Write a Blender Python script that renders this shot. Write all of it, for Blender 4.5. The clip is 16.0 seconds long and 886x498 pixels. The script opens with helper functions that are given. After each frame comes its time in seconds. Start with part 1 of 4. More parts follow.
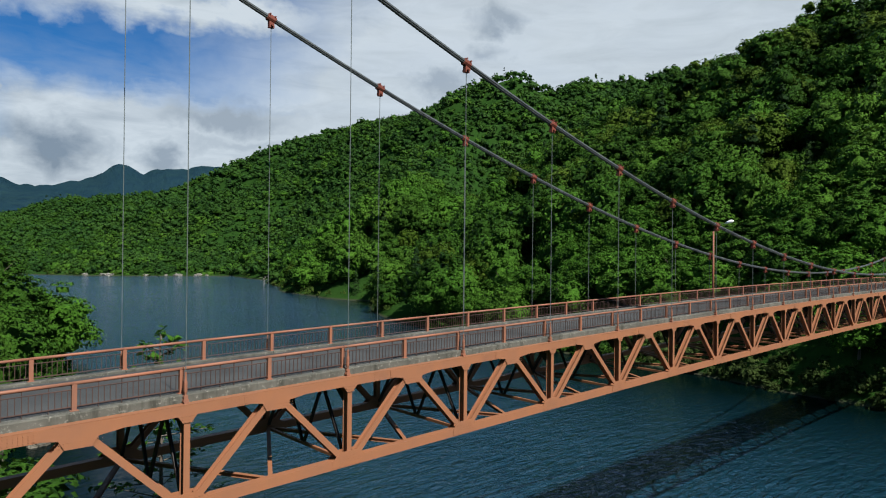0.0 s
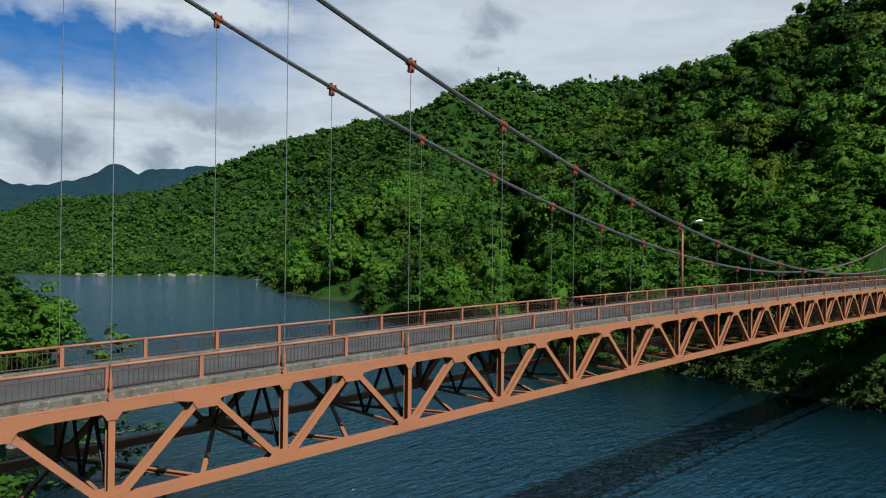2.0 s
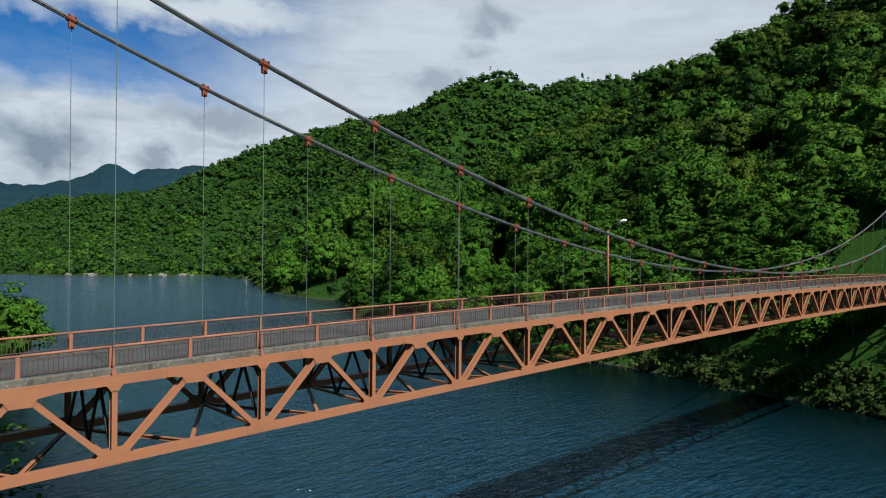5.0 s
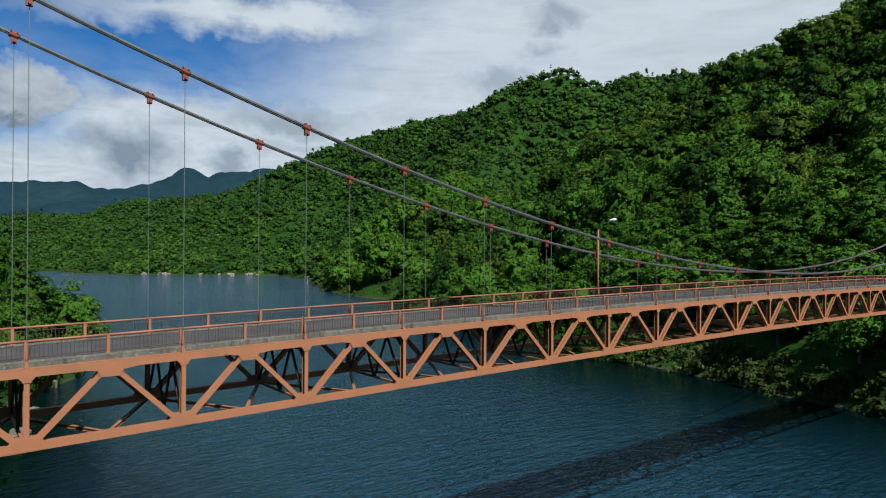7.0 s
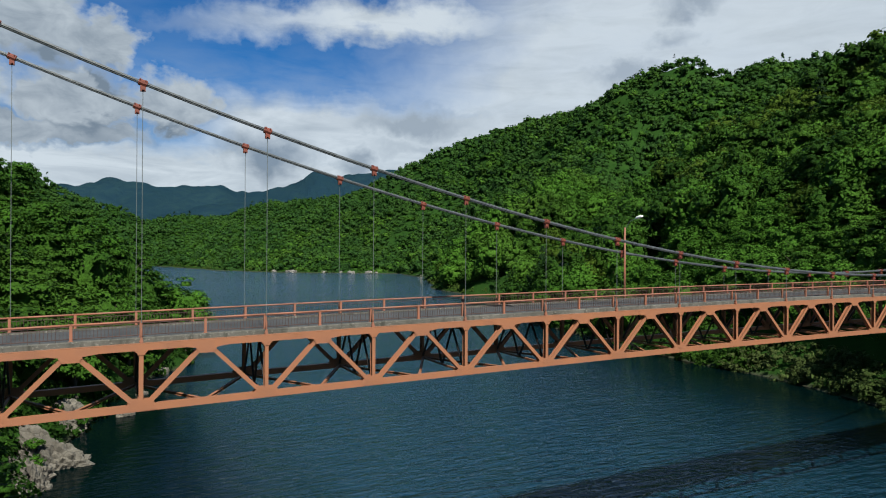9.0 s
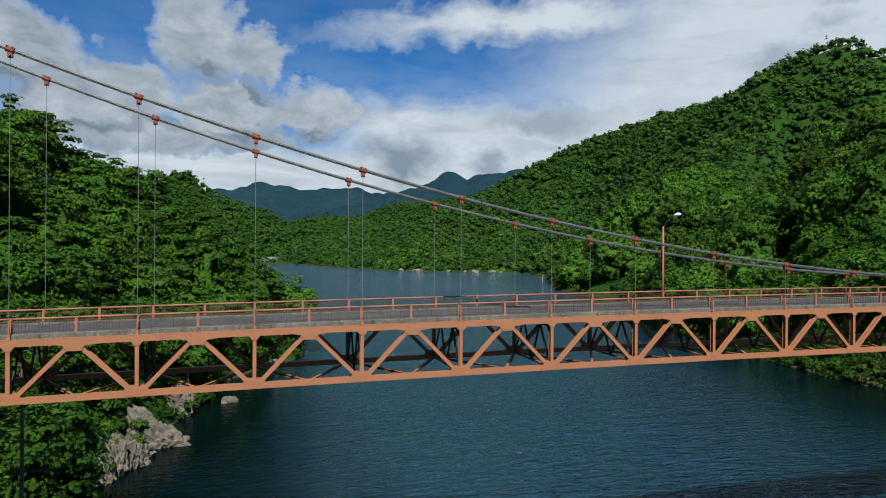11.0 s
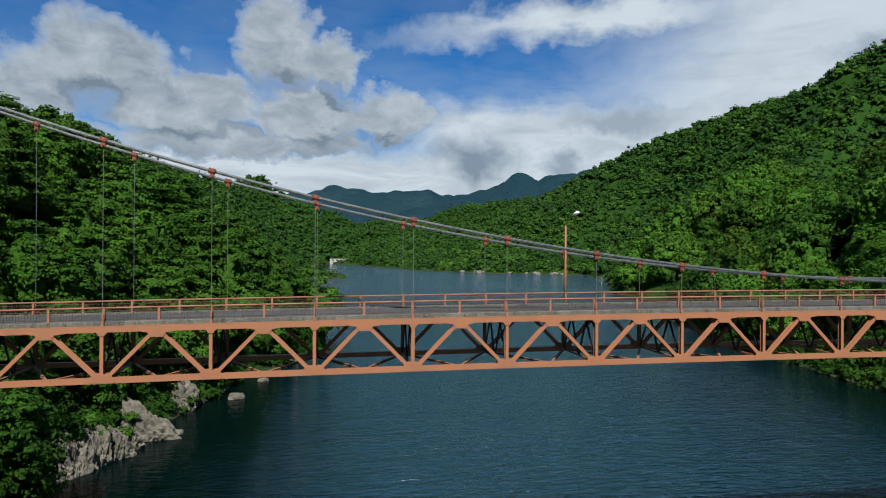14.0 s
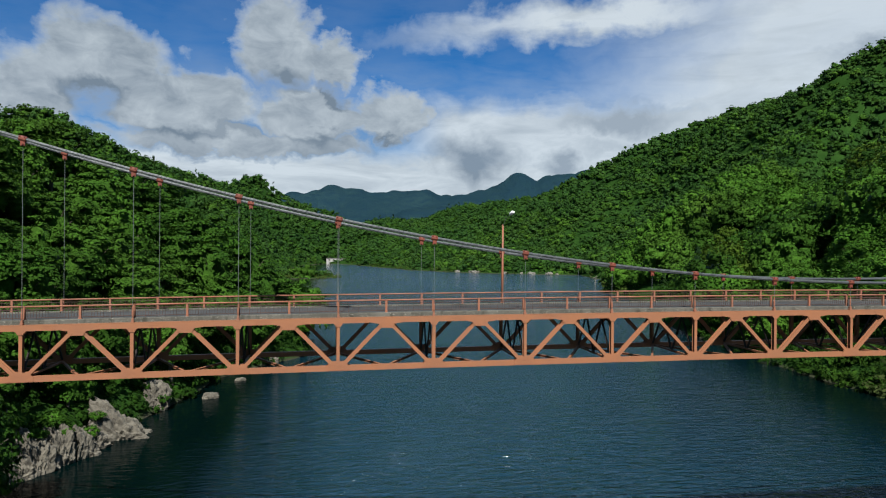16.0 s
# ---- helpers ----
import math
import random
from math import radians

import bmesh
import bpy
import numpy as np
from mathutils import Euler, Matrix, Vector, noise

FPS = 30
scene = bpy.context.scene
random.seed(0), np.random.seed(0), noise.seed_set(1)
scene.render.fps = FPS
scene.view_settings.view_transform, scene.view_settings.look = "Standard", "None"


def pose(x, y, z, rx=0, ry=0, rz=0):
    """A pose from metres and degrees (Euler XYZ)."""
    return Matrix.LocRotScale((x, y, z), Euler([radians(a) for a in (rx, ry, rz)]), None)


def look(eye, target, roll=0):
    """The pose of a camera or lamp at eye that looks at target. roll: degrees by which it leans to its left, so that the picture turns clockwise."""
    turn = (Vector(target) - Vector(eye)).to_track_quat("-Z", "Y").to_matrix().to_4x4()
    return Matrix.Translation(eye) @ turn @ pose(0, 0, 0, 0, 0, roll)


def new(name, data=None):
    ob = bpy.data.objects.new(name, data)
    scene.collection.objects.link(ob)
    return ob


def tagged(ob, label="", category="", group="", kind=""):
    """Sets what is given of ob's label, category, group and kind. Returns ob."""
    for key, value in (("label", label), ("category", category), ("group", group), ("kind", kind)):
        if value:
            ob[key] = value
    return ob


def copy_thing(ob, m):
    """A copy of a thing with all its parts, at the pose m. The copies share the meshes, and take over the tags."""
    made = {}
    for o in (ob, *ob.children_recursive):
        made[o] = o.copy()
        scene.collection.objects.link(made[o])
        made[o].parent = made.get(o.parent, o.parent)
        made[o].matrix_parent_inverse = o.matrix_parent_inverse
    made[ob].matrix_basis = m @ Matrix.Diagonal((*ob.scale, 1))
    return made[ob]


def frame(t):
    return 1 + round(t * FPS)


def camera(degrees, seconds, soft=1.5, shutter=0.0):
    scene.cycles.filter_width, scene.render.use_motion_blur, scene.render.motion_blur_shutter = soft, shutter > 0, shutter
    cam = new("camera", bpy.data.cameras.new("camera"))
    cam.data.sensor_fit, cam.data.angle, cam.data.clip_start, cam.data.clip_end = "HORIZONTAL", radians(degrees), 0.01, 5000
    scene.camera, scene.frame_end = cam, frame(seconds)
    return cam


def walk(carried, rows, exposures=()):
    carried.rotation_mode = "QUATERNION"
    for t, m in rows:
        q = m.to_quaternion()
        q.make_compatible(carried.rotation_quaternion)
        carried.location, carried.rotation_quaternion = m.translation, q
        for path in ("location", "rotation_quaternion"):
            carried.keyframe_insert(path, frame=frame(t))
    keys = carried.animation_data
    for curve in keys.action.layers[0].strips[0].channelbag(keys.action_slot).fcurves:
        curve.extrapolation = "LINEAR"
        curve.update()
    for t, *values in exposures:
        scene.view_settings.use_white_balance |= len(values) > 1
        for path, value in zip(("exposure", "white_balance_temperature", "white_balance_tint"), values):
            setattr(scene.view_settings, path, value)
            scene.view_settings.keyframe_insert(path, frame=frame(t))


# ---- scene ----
cam = camera(67.6, 16.0, soft=1.1)
PATH = [
    (0, (-6.735, -16.903, 3.672), (-5.375, -15.437, 3.68), 0.6),
    (0.5, (-6.523, -17.166, 3.658), (-5.162, -15.701, 3.666), 0.6),
    (1, (-6.3, -17.425, 3.666), (-4.938, -15.961, 3.675), 0.6),
    (1.5, (-5.926, -17.844, 3.647), (-4.56, -16.383, 3.655), 0.6),
    (2, (-5.465, -18.265, 3.646), (-4.096, -16.807, 3.654), 0.6),
    (2.5, (-4.991, -18.604, 3.675), (-3.62, -17.149, 3.682), 0.7),
    (3, (-4.551, -18.987, 3.7), (-3.176, -17.534, 3.706), 0.6),
    (3.5, (-4.021, -19.487, 3.72), (-2.643, -18.037, 3.726), 0.5),
    (4, (-3.324, -20.161, 3.729), (-1.944, -18.713, 3.735), 0.5),
    (6.5, (1.277, -24.665, 3.792), (2.574, -23.142, 3.796), 0.3),
    (7, (2.471, -25.613, 3.805), (3.696, -24.032, 3.809), 0.4),
    (7.5, (3.895, -26.616, 3.813), (5.046, -24.981, 3.816), 0.4),
    (8, (5.327, -27.561, 3.811), (6.403, -25.875, 3.813), 0.4),
    (8.5, (6.909, -28.52, 3.827), (7.907, -26.787, 3.827), 0.4),
    (9, (8.6, -29.391, 3.846), (9.514, -27.612, 3.844), 0.4),
    (9.5, (10.285, -30.189, 3.878), (11.116, -28.369, 3.876), 0.5),
    (10, (11.829, -30.891, 3.909), (12.573, -29.034, 3.904), 0.5),
    (12.5, (20.313, -33.085, 3.914), (20.654, -31.114, 3.911), 0.4),
    (13, (22.27, -33.539, 3.915), (22.603, -31.567, 3.912), 0.4),
    (13.5, (24.153, -33.846, 3.904), (24.487, -31.874, 3.901), 0.4),
    (14, (25.803, -34.023, 3.886), (26.136, -32.051, 3.883), 0.4),
    (14.5, (26.758, -34.172, 3.881), (27.091, -32.2, 3.878), 0.5),
    (15, (27.748, -34.364, 3.885), (28.083, -32.392, 3.882), 0.4),
    (15.5, (28.699, -34.526, 3.891), (29.034, -32.555, 3.888), 0.4),
    (16, (29.571, -34.654, 3.888), (29.906, -32.683, 3.885), 0.5),
]
walk(cam, [(t, look(eye, target, roll)) for t, eye, target, roll in PATH])

# ---- light ----
SUN = Vector((-0.12, -0.91, 1.0)).normalized()
SUN_EL = math.asin(SUN.z)
SUN_AZ = math.atan2(SUN.x, SUN.y)
scene.view_settings.exposure = 0.95

sun_data = bpy.data.lights.new("sun", "SUN")
sun_data.energy, sun_data.angle, sun_data.color = 5.0, radians(0.5), (1.0, 0.97, 0.9)
sun = new("sun", sun_data)
sun.matrix_world = look(SUN * 400, (0, 0, 0))


class Nodes:
    """Short hand for building a node tree."""

    def __init__(self, tree):
        self.tree = tree
        tree.nodes.clear()

    def add(self, kind, ins=None, **props):
        n = self.tree.nodes.new(kind)
        for k, v in props.items():
            if k == "ramp":
                while len(n.color_ramp.elements) < len(v):
                    n.color_ramp.elements.new(0.5)
                for e, (p, c) in zip(n.color_ramp.elements, v):
                    e.position, e.color = p, (*c, 1) if len(c) == 3 else c
            elif k == "op":
                n.operation = v
            elif k == "blend":
                n.blend_type = v
            elif k == "dtype":
                n.data_type = v
            elif k == "dims":
                n.noise_dimensions = v
            elif k == "feature":
                n.feature = v
            elif k == "sky":
                n.sky_type = v
        for k, v in (ins or {}).items():
            sock = n.inputs[k]
            if isinstance(v, bpy.types.NodeSocket):
                self.tree.links.new(v, sock)
            elif isinstance(v, tuple) and len(v) == 3 and sock.type == "RGBA":
                sock.default_value = (*v, 1)
            else:
                sock.default_value = v
        return n

    def math(self, op, a, b=0.0, c=0.0):
        return self.add("ShaderNodeMath", {0: a, 1: b, 2: c}, op=op).outputs[0]

    def mix(self, f, a, b, blend="MIX"):
        n = self.add("ShaderNodeMix", dtype="RGBA", blend=blend)
        for k, v in ((0, f), (6, a), (7, b)):
            if isinstance(v, bpy.types.NodeSocket):
                self.tree.links.new(v, n.inputs[k])
            else:
                n.inputs[k].default_value = (*v, 1) if isinstance(v, tuple) else v
        return n.outputs[2]

    def noise(self, scale, vec=None, detail=4.0, rough=0.55, distort=0.0):
        ins = {"Scale": scale, "Detail": detail, "Roughness": rough, "Distortion": distort}
        if vec is not None:
            ins["Vector"] = vec
        return self.add("ShaderNodeTexNoise", ins).outputs[0]

    def span(self, v, a, b, c=0.0, d=1.0):
        return self.add("ShaderNodeMapRange", {0: v, 1: a, 2: b, 3: c, 4: d}).outputs[0]


def make_world():
    """Summer sky over the valley: heaped cumulus, a lens of high cloud, blue gaps, and a white veil to the east."""
    world = bpy.data.worlds.new("sky")
    scene.world = world
    world.use_nodes = True
    n = Nodes(world.node_tree)
    sky = n.add("ShaderNodeTexSky", sky="NISHITA")
    sky.sun_disc, sky.sun_elevation, sky.sun_rotation = False, SUN_EL, SUN_AZ
    sky.air_density, sky.dust_density, sky.ozone_density = 1.0, 0.2, 3.0
    co = n.add("ShaderNodeTexCoord").outputs["Generated"]
    x, y, z = n.add("ShaderNodeSeparateXYZ", {0: co}).outputs
    az = n.math("MULTIPLY", n.math("ARCTAN2", x, y), 57.2958)
    el = n.math("MULTIPLY", n.math("ARCSINE", z), 57.2958)

    def at(ax, ex, seed, e=el):
        return n.add("ShaderNodeCombineXYZ", {0: n.math("MULTIPLY", az, ax), 1: n.math("MULTIPLY", e, ex), 2: seed}).outputs[0]

    def swing(v, k):
        return n.math("MULTIPLY", n.math("SUBTRACT", v, 0.5), k)

    # billows displace the outlines of the heaps
    wa = n.math("ADD", swing(n.noise(0.28, at(1, 1.3, 2.0), 8, 0.55, 0.3), 7.0), swing(n.noise(1.1, at(1, 1.2, 5.0), 6, 0.6), 1.2))
    we = n.math("ADD", swing(n.noise(0.28, at(1, 1.3, 7.7), 8, 0.55, 0.3), 4.6), swing(n.noise(1.1, at(1, 1.2, 9.0), 6, 0.6), 1.0))
    aw, ew = n.math("ADD", az, wa), n.math("ADD", el, we)

    def ellipse(a, e, a0, e0, ra, re):
        u = n.math("DIVIDE", n.math("SUBTRACT", a, a0), ra)
        v = n.math("DIVIDE", n.math("SUBTRACT", e, e0), re)
        return n.math("SUBTRACT", 1.0, n.math("SQRT", n.math("ADD", n.math("MULTIPLY", u, u), n.math("MULTIPLY", v, v))))

    def heaps(e):
        d = -1.0
        for a0, e0, ra, re in ((-18.0, 14.0, 6.8, 3.7), (-4.4, 16.6, 4.4, 4.6), (0.2, 15.2, 3.2, 2.4), (-11.5, 11.4, 7.5, 3.2), (-1.5, 11.2, 6.2, 2.9), (5.2, 11.4, 4.2, 2.9), (-24, 10.5, 7, 4), (-7, 8.6, 14, 1.6)):
            d = n.math("SMOOTH_MAX", d, ellipse(aw, e, a0, e0, ra, re), 0.12)
        return d

    here, above = heaps(ew), heaps(n.math("ADD", ew, 2.4))
    heap = n.span(here, 0.02, 0.36)
    base = n.span(n.math("SUBTRACT", above, here), -0.3, 0.42)

    # thin sheets: the lens, the eastern veil, the band under the gap and the brightness along the horizon
    fibre = n.noise(0.6, at(0.22, 1.0, 3.0), 8, 0.6, 0.5)
    soft = n.noise(0.16, at(1, 2.2, 6.0), 6, 0.55)
    wisp = n.add("ShaderNodeMapRange", {0: n.math("ADD", n.math("MULTIPLY", fibre, 0.6), n.math("MULTIPLY", soft, 0.4)), 1: 0.36, 2: 0.68}).outputs[0]
    bend = n.math("SUBTRACT", ew, n.math("MULTIPLY", n.math("SUBTRACT", az, 20.0), n.span(az, 2.0, 36.0, 0.10, -0.02)))
    lens = n.span(ellipse(n.math("ADD", az, n.math("MULTIPLY", wa, 0.5)), bend, 22.5, 18.8, 22.5, 2.3), 0.0, 0.8)
    edge = n.math("ADD", az, n.math("ADD", n.math("MULTIPLY", wa, 1.0), n.math("MULTIPLY", n.math("SUBTRACT", el, 12.0), -0.9)))
    veil = n.span(edge, 15.0, 31.0, 0.0, 1.0)
    under = n.math("MULTIPLY", n.span(az, 2.0, 10.0), n.span(n.math("ADD", el, n.math("MULTIPLY", we, 0.7)), 11.0, 13.6, 1.0, 0.0))
    low = n.span(n.math("ADD", el, n.math("MULTIPLY", we, 0.8)), 7.0, 10.5, 1.0, 0.0)
    thin = n.math("MULTIPLY", wisp, n.span(el, 12.0, 16.0, 0.5, 0.12))
    sheet = n.math("MAXIMUM", n.math("MAXIMUM", n.math("MULTIPLY", lens, 0.97), n.math("MULTIPLY", veil, n.math("MULTIPLY_ADD", wisp, 0.12, 0.88))), n.math("MAXIMUM", n.math("MAXIMUM", n.math("MULTIPLY", under, 0.95), n.math("MULTIPLY", low, 0.97)), thin))
    # the unseen sky beyond: scattered cloud overhead and behind
    beyond = n.math("MAXIMUM", n.span(el, 22.0, 27.0), n.span(n.math("ABSOLUTE", n.math("SUBTRACT", az, 26.0)), 54.0, 62.0))
    spread = n.span(n.noise(0.5, at(0.1, 0.19, 4.3), 8, 0.55, 0.3), 0.44, 0.6)
    mask = n.mix(beyond, n.math("MAXIMUM", heap, sheet), spread)

    # grey: undersides of the heaps, streaks in the veil and a few darker shreds
    grey = n.math("MULTIPLY", n.math("MULTIPLY", base, heap), 0.95)
    mottled = n.noise(0.33, at(1.0, 1.5, 8.0), 7, 0.6, 0.4)
    grey = n.math("MAXIMUM", grey, n.math("MULTIPLY", n.span(mottled, 0.3, 0.7, 0.3, 0.8), heap))
    grey = n.math("MAXIMUM", grey, n.math("MULTIPLY", n.span(fibre, 0.42, 0.74), n.span(az, 10.0, 45.0, 0.5, 0.3)))
    for a0, e0, ra, re, k in ((12.2, 7.5, 3.9, 2.3, 0.85), (19.7, 7.3, 2.2, 1.5, 0.65), (24.5, 10.6, 7.5, 1.3, 0.6), (47.2, 19.2, 3.0, 1.4, 0.55), (46.6, 16.6, 1.9, 1.0, 0.4), (42.4, 14.2, 3.2, 1.2, 0.5), (2.5, 9.4, 6, 1.1, 0.6), (-9, 9.6, 9, 1.2, 0.75), (26, 8.6, 6, 0.8, 0.35)):
        grey = n.math("MAXIMUM", grey, n.math("MULTIPLY", n.add("ShaderNodeMapRange", {0: ellipse(aw, ew, a0, e0, ra * 1.15, re * 1.15), 1: -0.1, 2: 0.75}).outputs[0], k))
    grey = n.math("MAXIMUM", grey, n.math("MULTIPLY", beyond, 0.45))
    cloud = n.mix(grey, (0.80, 0.90, 0.98), (0.20, 0.275, 0.365))
    # unseen cloud tinted bright blue to colour the water's reflection
    cloud = n.mix(n.math("MULTIPLY", beyond, 0.8), cloud, (0.6, 1.0, 1.4))
    blue = n.mix(1.0, sky.outputs[0], (0.17, 0.74, 1.28), "MULTIPLY")
    # unseen sky dimmed overhead and behind so that shaded sides stay dark
    unseen_dim = n.math("MULTIPLY", n.span(el, 45.0, 75.0, 1.0, 0.35), n.span(n.math("ABSOLUTE", n.math("SUBTRACT", az, 28.0)), 75.0, 120.0, 1.0, 0.5))
    # sky above 22 degrees brightened for the water's reflection
    bg_sky = n.add("ShaderNodeBackground", {"Color": blue, "Strength": n.math("MULTIPLY", n.math("MULTIPLY", unseen_dim, n.span(el, 22.0, 30.0, 1.0, 1.45)), 0.035)})
    bg_cloud = n.add("ShaderNodeBackground", {"Color": cloud, "Strength": n.math("MULTIPLY", n.math("MULTIPLY", unseen_dim, n.span(el, 22.0, 30.0, 1.0, 1.2)), 0.41)})
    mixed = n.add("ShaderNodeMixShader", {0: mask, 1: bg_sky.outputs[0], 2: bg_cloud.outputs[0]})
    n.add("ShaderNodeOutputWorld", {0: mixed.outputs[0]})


make_world()


# ---- materials ----
def material(name, build):
    m = bpy.data.materials.new(name)
    m.use_nodes = True
    n = Nodes(m.node_tree)
    out = n.add("ShaderNodeOutputMaterial")
    m.node_tree.links.new(build(n), out.inputs[0])
    return m


def principled(n, color, rough=0.6, metal=0.0, bump=None, strength=0.3, distance=0.01, **ins):
    d = {"Base Color": color, "Roughness": rough, "Metallic": metal}
    d.update(ins)
    if bump is not None:
        d["Normal"] = n.add("ShaderNodeBump", {"Height": bump, "Strength": strength, "Distance": distance}).outputs[0]
    return n.add("ShaderNodeBsdfPrincipled", d).outputs[0]


def where(n):
    return n.add("ShaderNodeNewGeometry").outputs["Position"]


def painted(base, worn, rust, amount=0.5):
    def build(n):
        p = where(n)
        a = n.noise(0.9, p, 6, 0.6)
        b = n.noise(14.0, p, 5, 0.65)
        streak = n.noise(3.0, n.add("ShaderNodeMapping", {"Vector": p, "Scale": (3.0, 3.0, 0.25)}).outputs[0], 5, 0.6)
        c = n.mix(n.span(a, 0.35, 0.7), base, worn)
        c = n.mix(n.span(streak, 0.56, 0.75, 0.0, 0.45), c, worn)
        c = n.mix(n.math("MULTIPLY", n.span(b, 0.62, 0.72), n.span(a, 0.5, 0.65, 0.0, amount)), c, rust)
        return principled(n, c, 0.62, bump=b, strength=0.2, distance=0.004, **{"Specular IOR Level": 0.3})
    return build


M_ORANGE = material("orange_paint", painted((0.218, 0.089, 0.042), (0.188, 0.082, 0.044), (0.07, 0.026, 0.014)))
M_RAIL = material("faded_rail_paint", painted((0.215, 0.082, 0.046), (0.16, 0.076, 0.05), (0.065, 0.025, 0.016), 0.8))
M_CLAMP = material("rusty_clamp_paint", painted((0.137, 0.03425, 0.02055), (0.09589, 0.0274, 0.01712), (0.03425, 0.0137, 0.009589), 1.0))
M_BALUSTER = material("brown_baluster_paint", painted((0.03767, 0.02192, 0.01849), (0.06164, 0.03425, 0.0274), (0.08219, 0.03082, 0.0137), 1.0))


def steel_rope(n):
    p = where(n)
    a = n.noise(1.2, p, 5)
    return principled(n, n.mix(n.span(a, 0.3, 0.7), (0.05137, 0.05822, 0.06164), (0.08904, 0.09932, 0.1027)), 0.5, 0.3)


M_CABLE = material("grey_cable", steel_rope)


def hanger_rope(n):
    a = n.noise(2.0, where(n), 3)
    return principled(n, n.mix(a, (0.065, 0.080, 0.078), (0.11, 0.126, 0.122)), 0.5, 0.2)


M_HANGER = material("galvanised_hanger", hanger_rope)


def concrete(n):
    p = where(n)
    a, b = n.noise(0.7, p, 6, 0.65), n.noise(9.0, p, 6, 0.7)
    streak = n.noise(2.2, n.add("ShaderNodeMapping", {"Vector": p, "Scale": (1.37, 1.37, 0.2055)}).outputs[0], 5, 0.65)
    c = n.mix(n.span(a, 0.3, 0.7), (0.034, 0.034, 0.027), (0.088, 0.085, 0.071))
    c = n.mix(n.span(streak, 0.50, 0.66, 0.0, 0.85), c, (0.016, 0.017, 0.011))
    c = n.mix(n.span(b, 0.56, 0.68, 0.0, 0.7), c, (0.22, 0.215, 0.185))
    return principled(n, c, 0.9, bump=b, strength=0.5, distance=0.02)


M_CONCRETE = material("weathered_concrete", concrete)


def asphalt(n):
    p = where(n)
    a, b = n.noise(0.5, p, 6, 0.6), n.noise(40.0, p, 3, 0.7)
    c = n.mix(n.span(a, 0.3, 0.7), (0.0274, 0.02893, 0.02993), (0.05479, 0.05786, 0.05856))
    return principled(n, c, 0.9, bump=b, strength=0.5, distance=0.01, **{"Specular IOR Level": 0.15})


M_ASPHALT = material("worn_asphalt", asphalt)


def lake(n):
    p = where(n)
    m = n.add("ShaderNodeMapping", {"Vector": p, "Scale": (0.30, 1.0, 1.0), "Rotation": (0, 0, 0.10)}).outputs[0]
    a = n.noise(1.5, m, 3, 0.55, 0.6)
    b = n.noise(0.45, m, 3, 0.5, 0.8)
    g = n.noise(0.014, n.add("ShaderNodeMapping", {"Vector": p, "Scale": (0.6, 1.0, 1.0)}).outputs[0], 4, 0.55)
    height = n.math("ADD", n.math("MULTIPLY", a, 1.15), n.math("MULTIPLY", b, 0.95))
    # wind reaches mid-lake, both banks lie sheltered; the mask also paints reflected brightness
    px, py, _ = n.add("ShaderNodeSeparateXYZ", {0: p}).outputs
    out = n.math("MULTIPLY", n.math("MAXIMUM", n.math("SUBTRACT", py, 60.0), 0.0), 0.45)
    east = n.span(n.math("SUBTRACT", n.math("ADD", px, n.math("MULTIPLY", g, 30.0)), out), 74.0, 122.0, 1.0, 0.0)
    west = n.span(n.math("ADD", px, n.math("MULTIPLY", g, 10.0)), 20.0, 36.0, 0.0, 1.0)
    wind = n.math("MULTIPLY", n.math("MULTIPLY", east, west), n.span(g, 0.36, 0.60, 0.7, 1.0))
    # base colour carries reflected sky in mid-lake and dark bank reflections at the sides
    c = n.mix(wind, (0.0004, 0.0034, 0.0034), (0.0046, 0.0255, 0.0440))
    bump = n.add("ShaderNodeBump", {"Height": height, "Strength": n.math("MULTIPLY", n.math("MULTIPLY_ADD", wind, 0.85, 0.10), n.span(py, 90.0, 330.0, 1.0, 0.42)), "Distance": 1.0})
    # IOR drops by the banks to dim the sky's reflection there
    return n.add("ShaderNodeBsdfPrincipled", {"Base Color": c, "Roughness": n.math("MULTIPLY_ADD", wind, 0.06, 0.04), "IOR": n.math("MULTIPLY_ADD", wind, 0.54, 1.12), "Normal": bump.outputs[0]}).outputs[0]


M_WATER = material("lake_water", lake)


def plain(base, other, rough=0.7, scale=1.5):
    def build(n):
        a, f = n.noise(scale, where(n), 6, 0.6), n.noise(scale * 12, where(n), 4, 0.6)
        return principled(n, n.mix(n.span(a, 0.3, 0.7), base, other), rough, bump=f, strength=0.3, distance=0.01)
    return build


# brown steel darkened in colour for the shade under the deck
M_SHADESTEEL = material("shade_brown_steel", plain((0.022, 0.011, 0.008), (0.010, 0.007, 0.006)))
M_PALEROCK = material("bleached_boulder", plain((0.18, 0.172, 0.15), (0.10, 0.096, 0.083), 0.9, 0.8))
M_PLASTER = material("white_concrete", plain((0.27, 0.27, 0.26), (0.2, 0.2, 0.19), 0.8, 0.3))
M_DEADWOOD = material("bleached_wood", plain((0.2055, 0.1918, 0.1644), (0.1233, 0.113, 0.09589), 0.9))


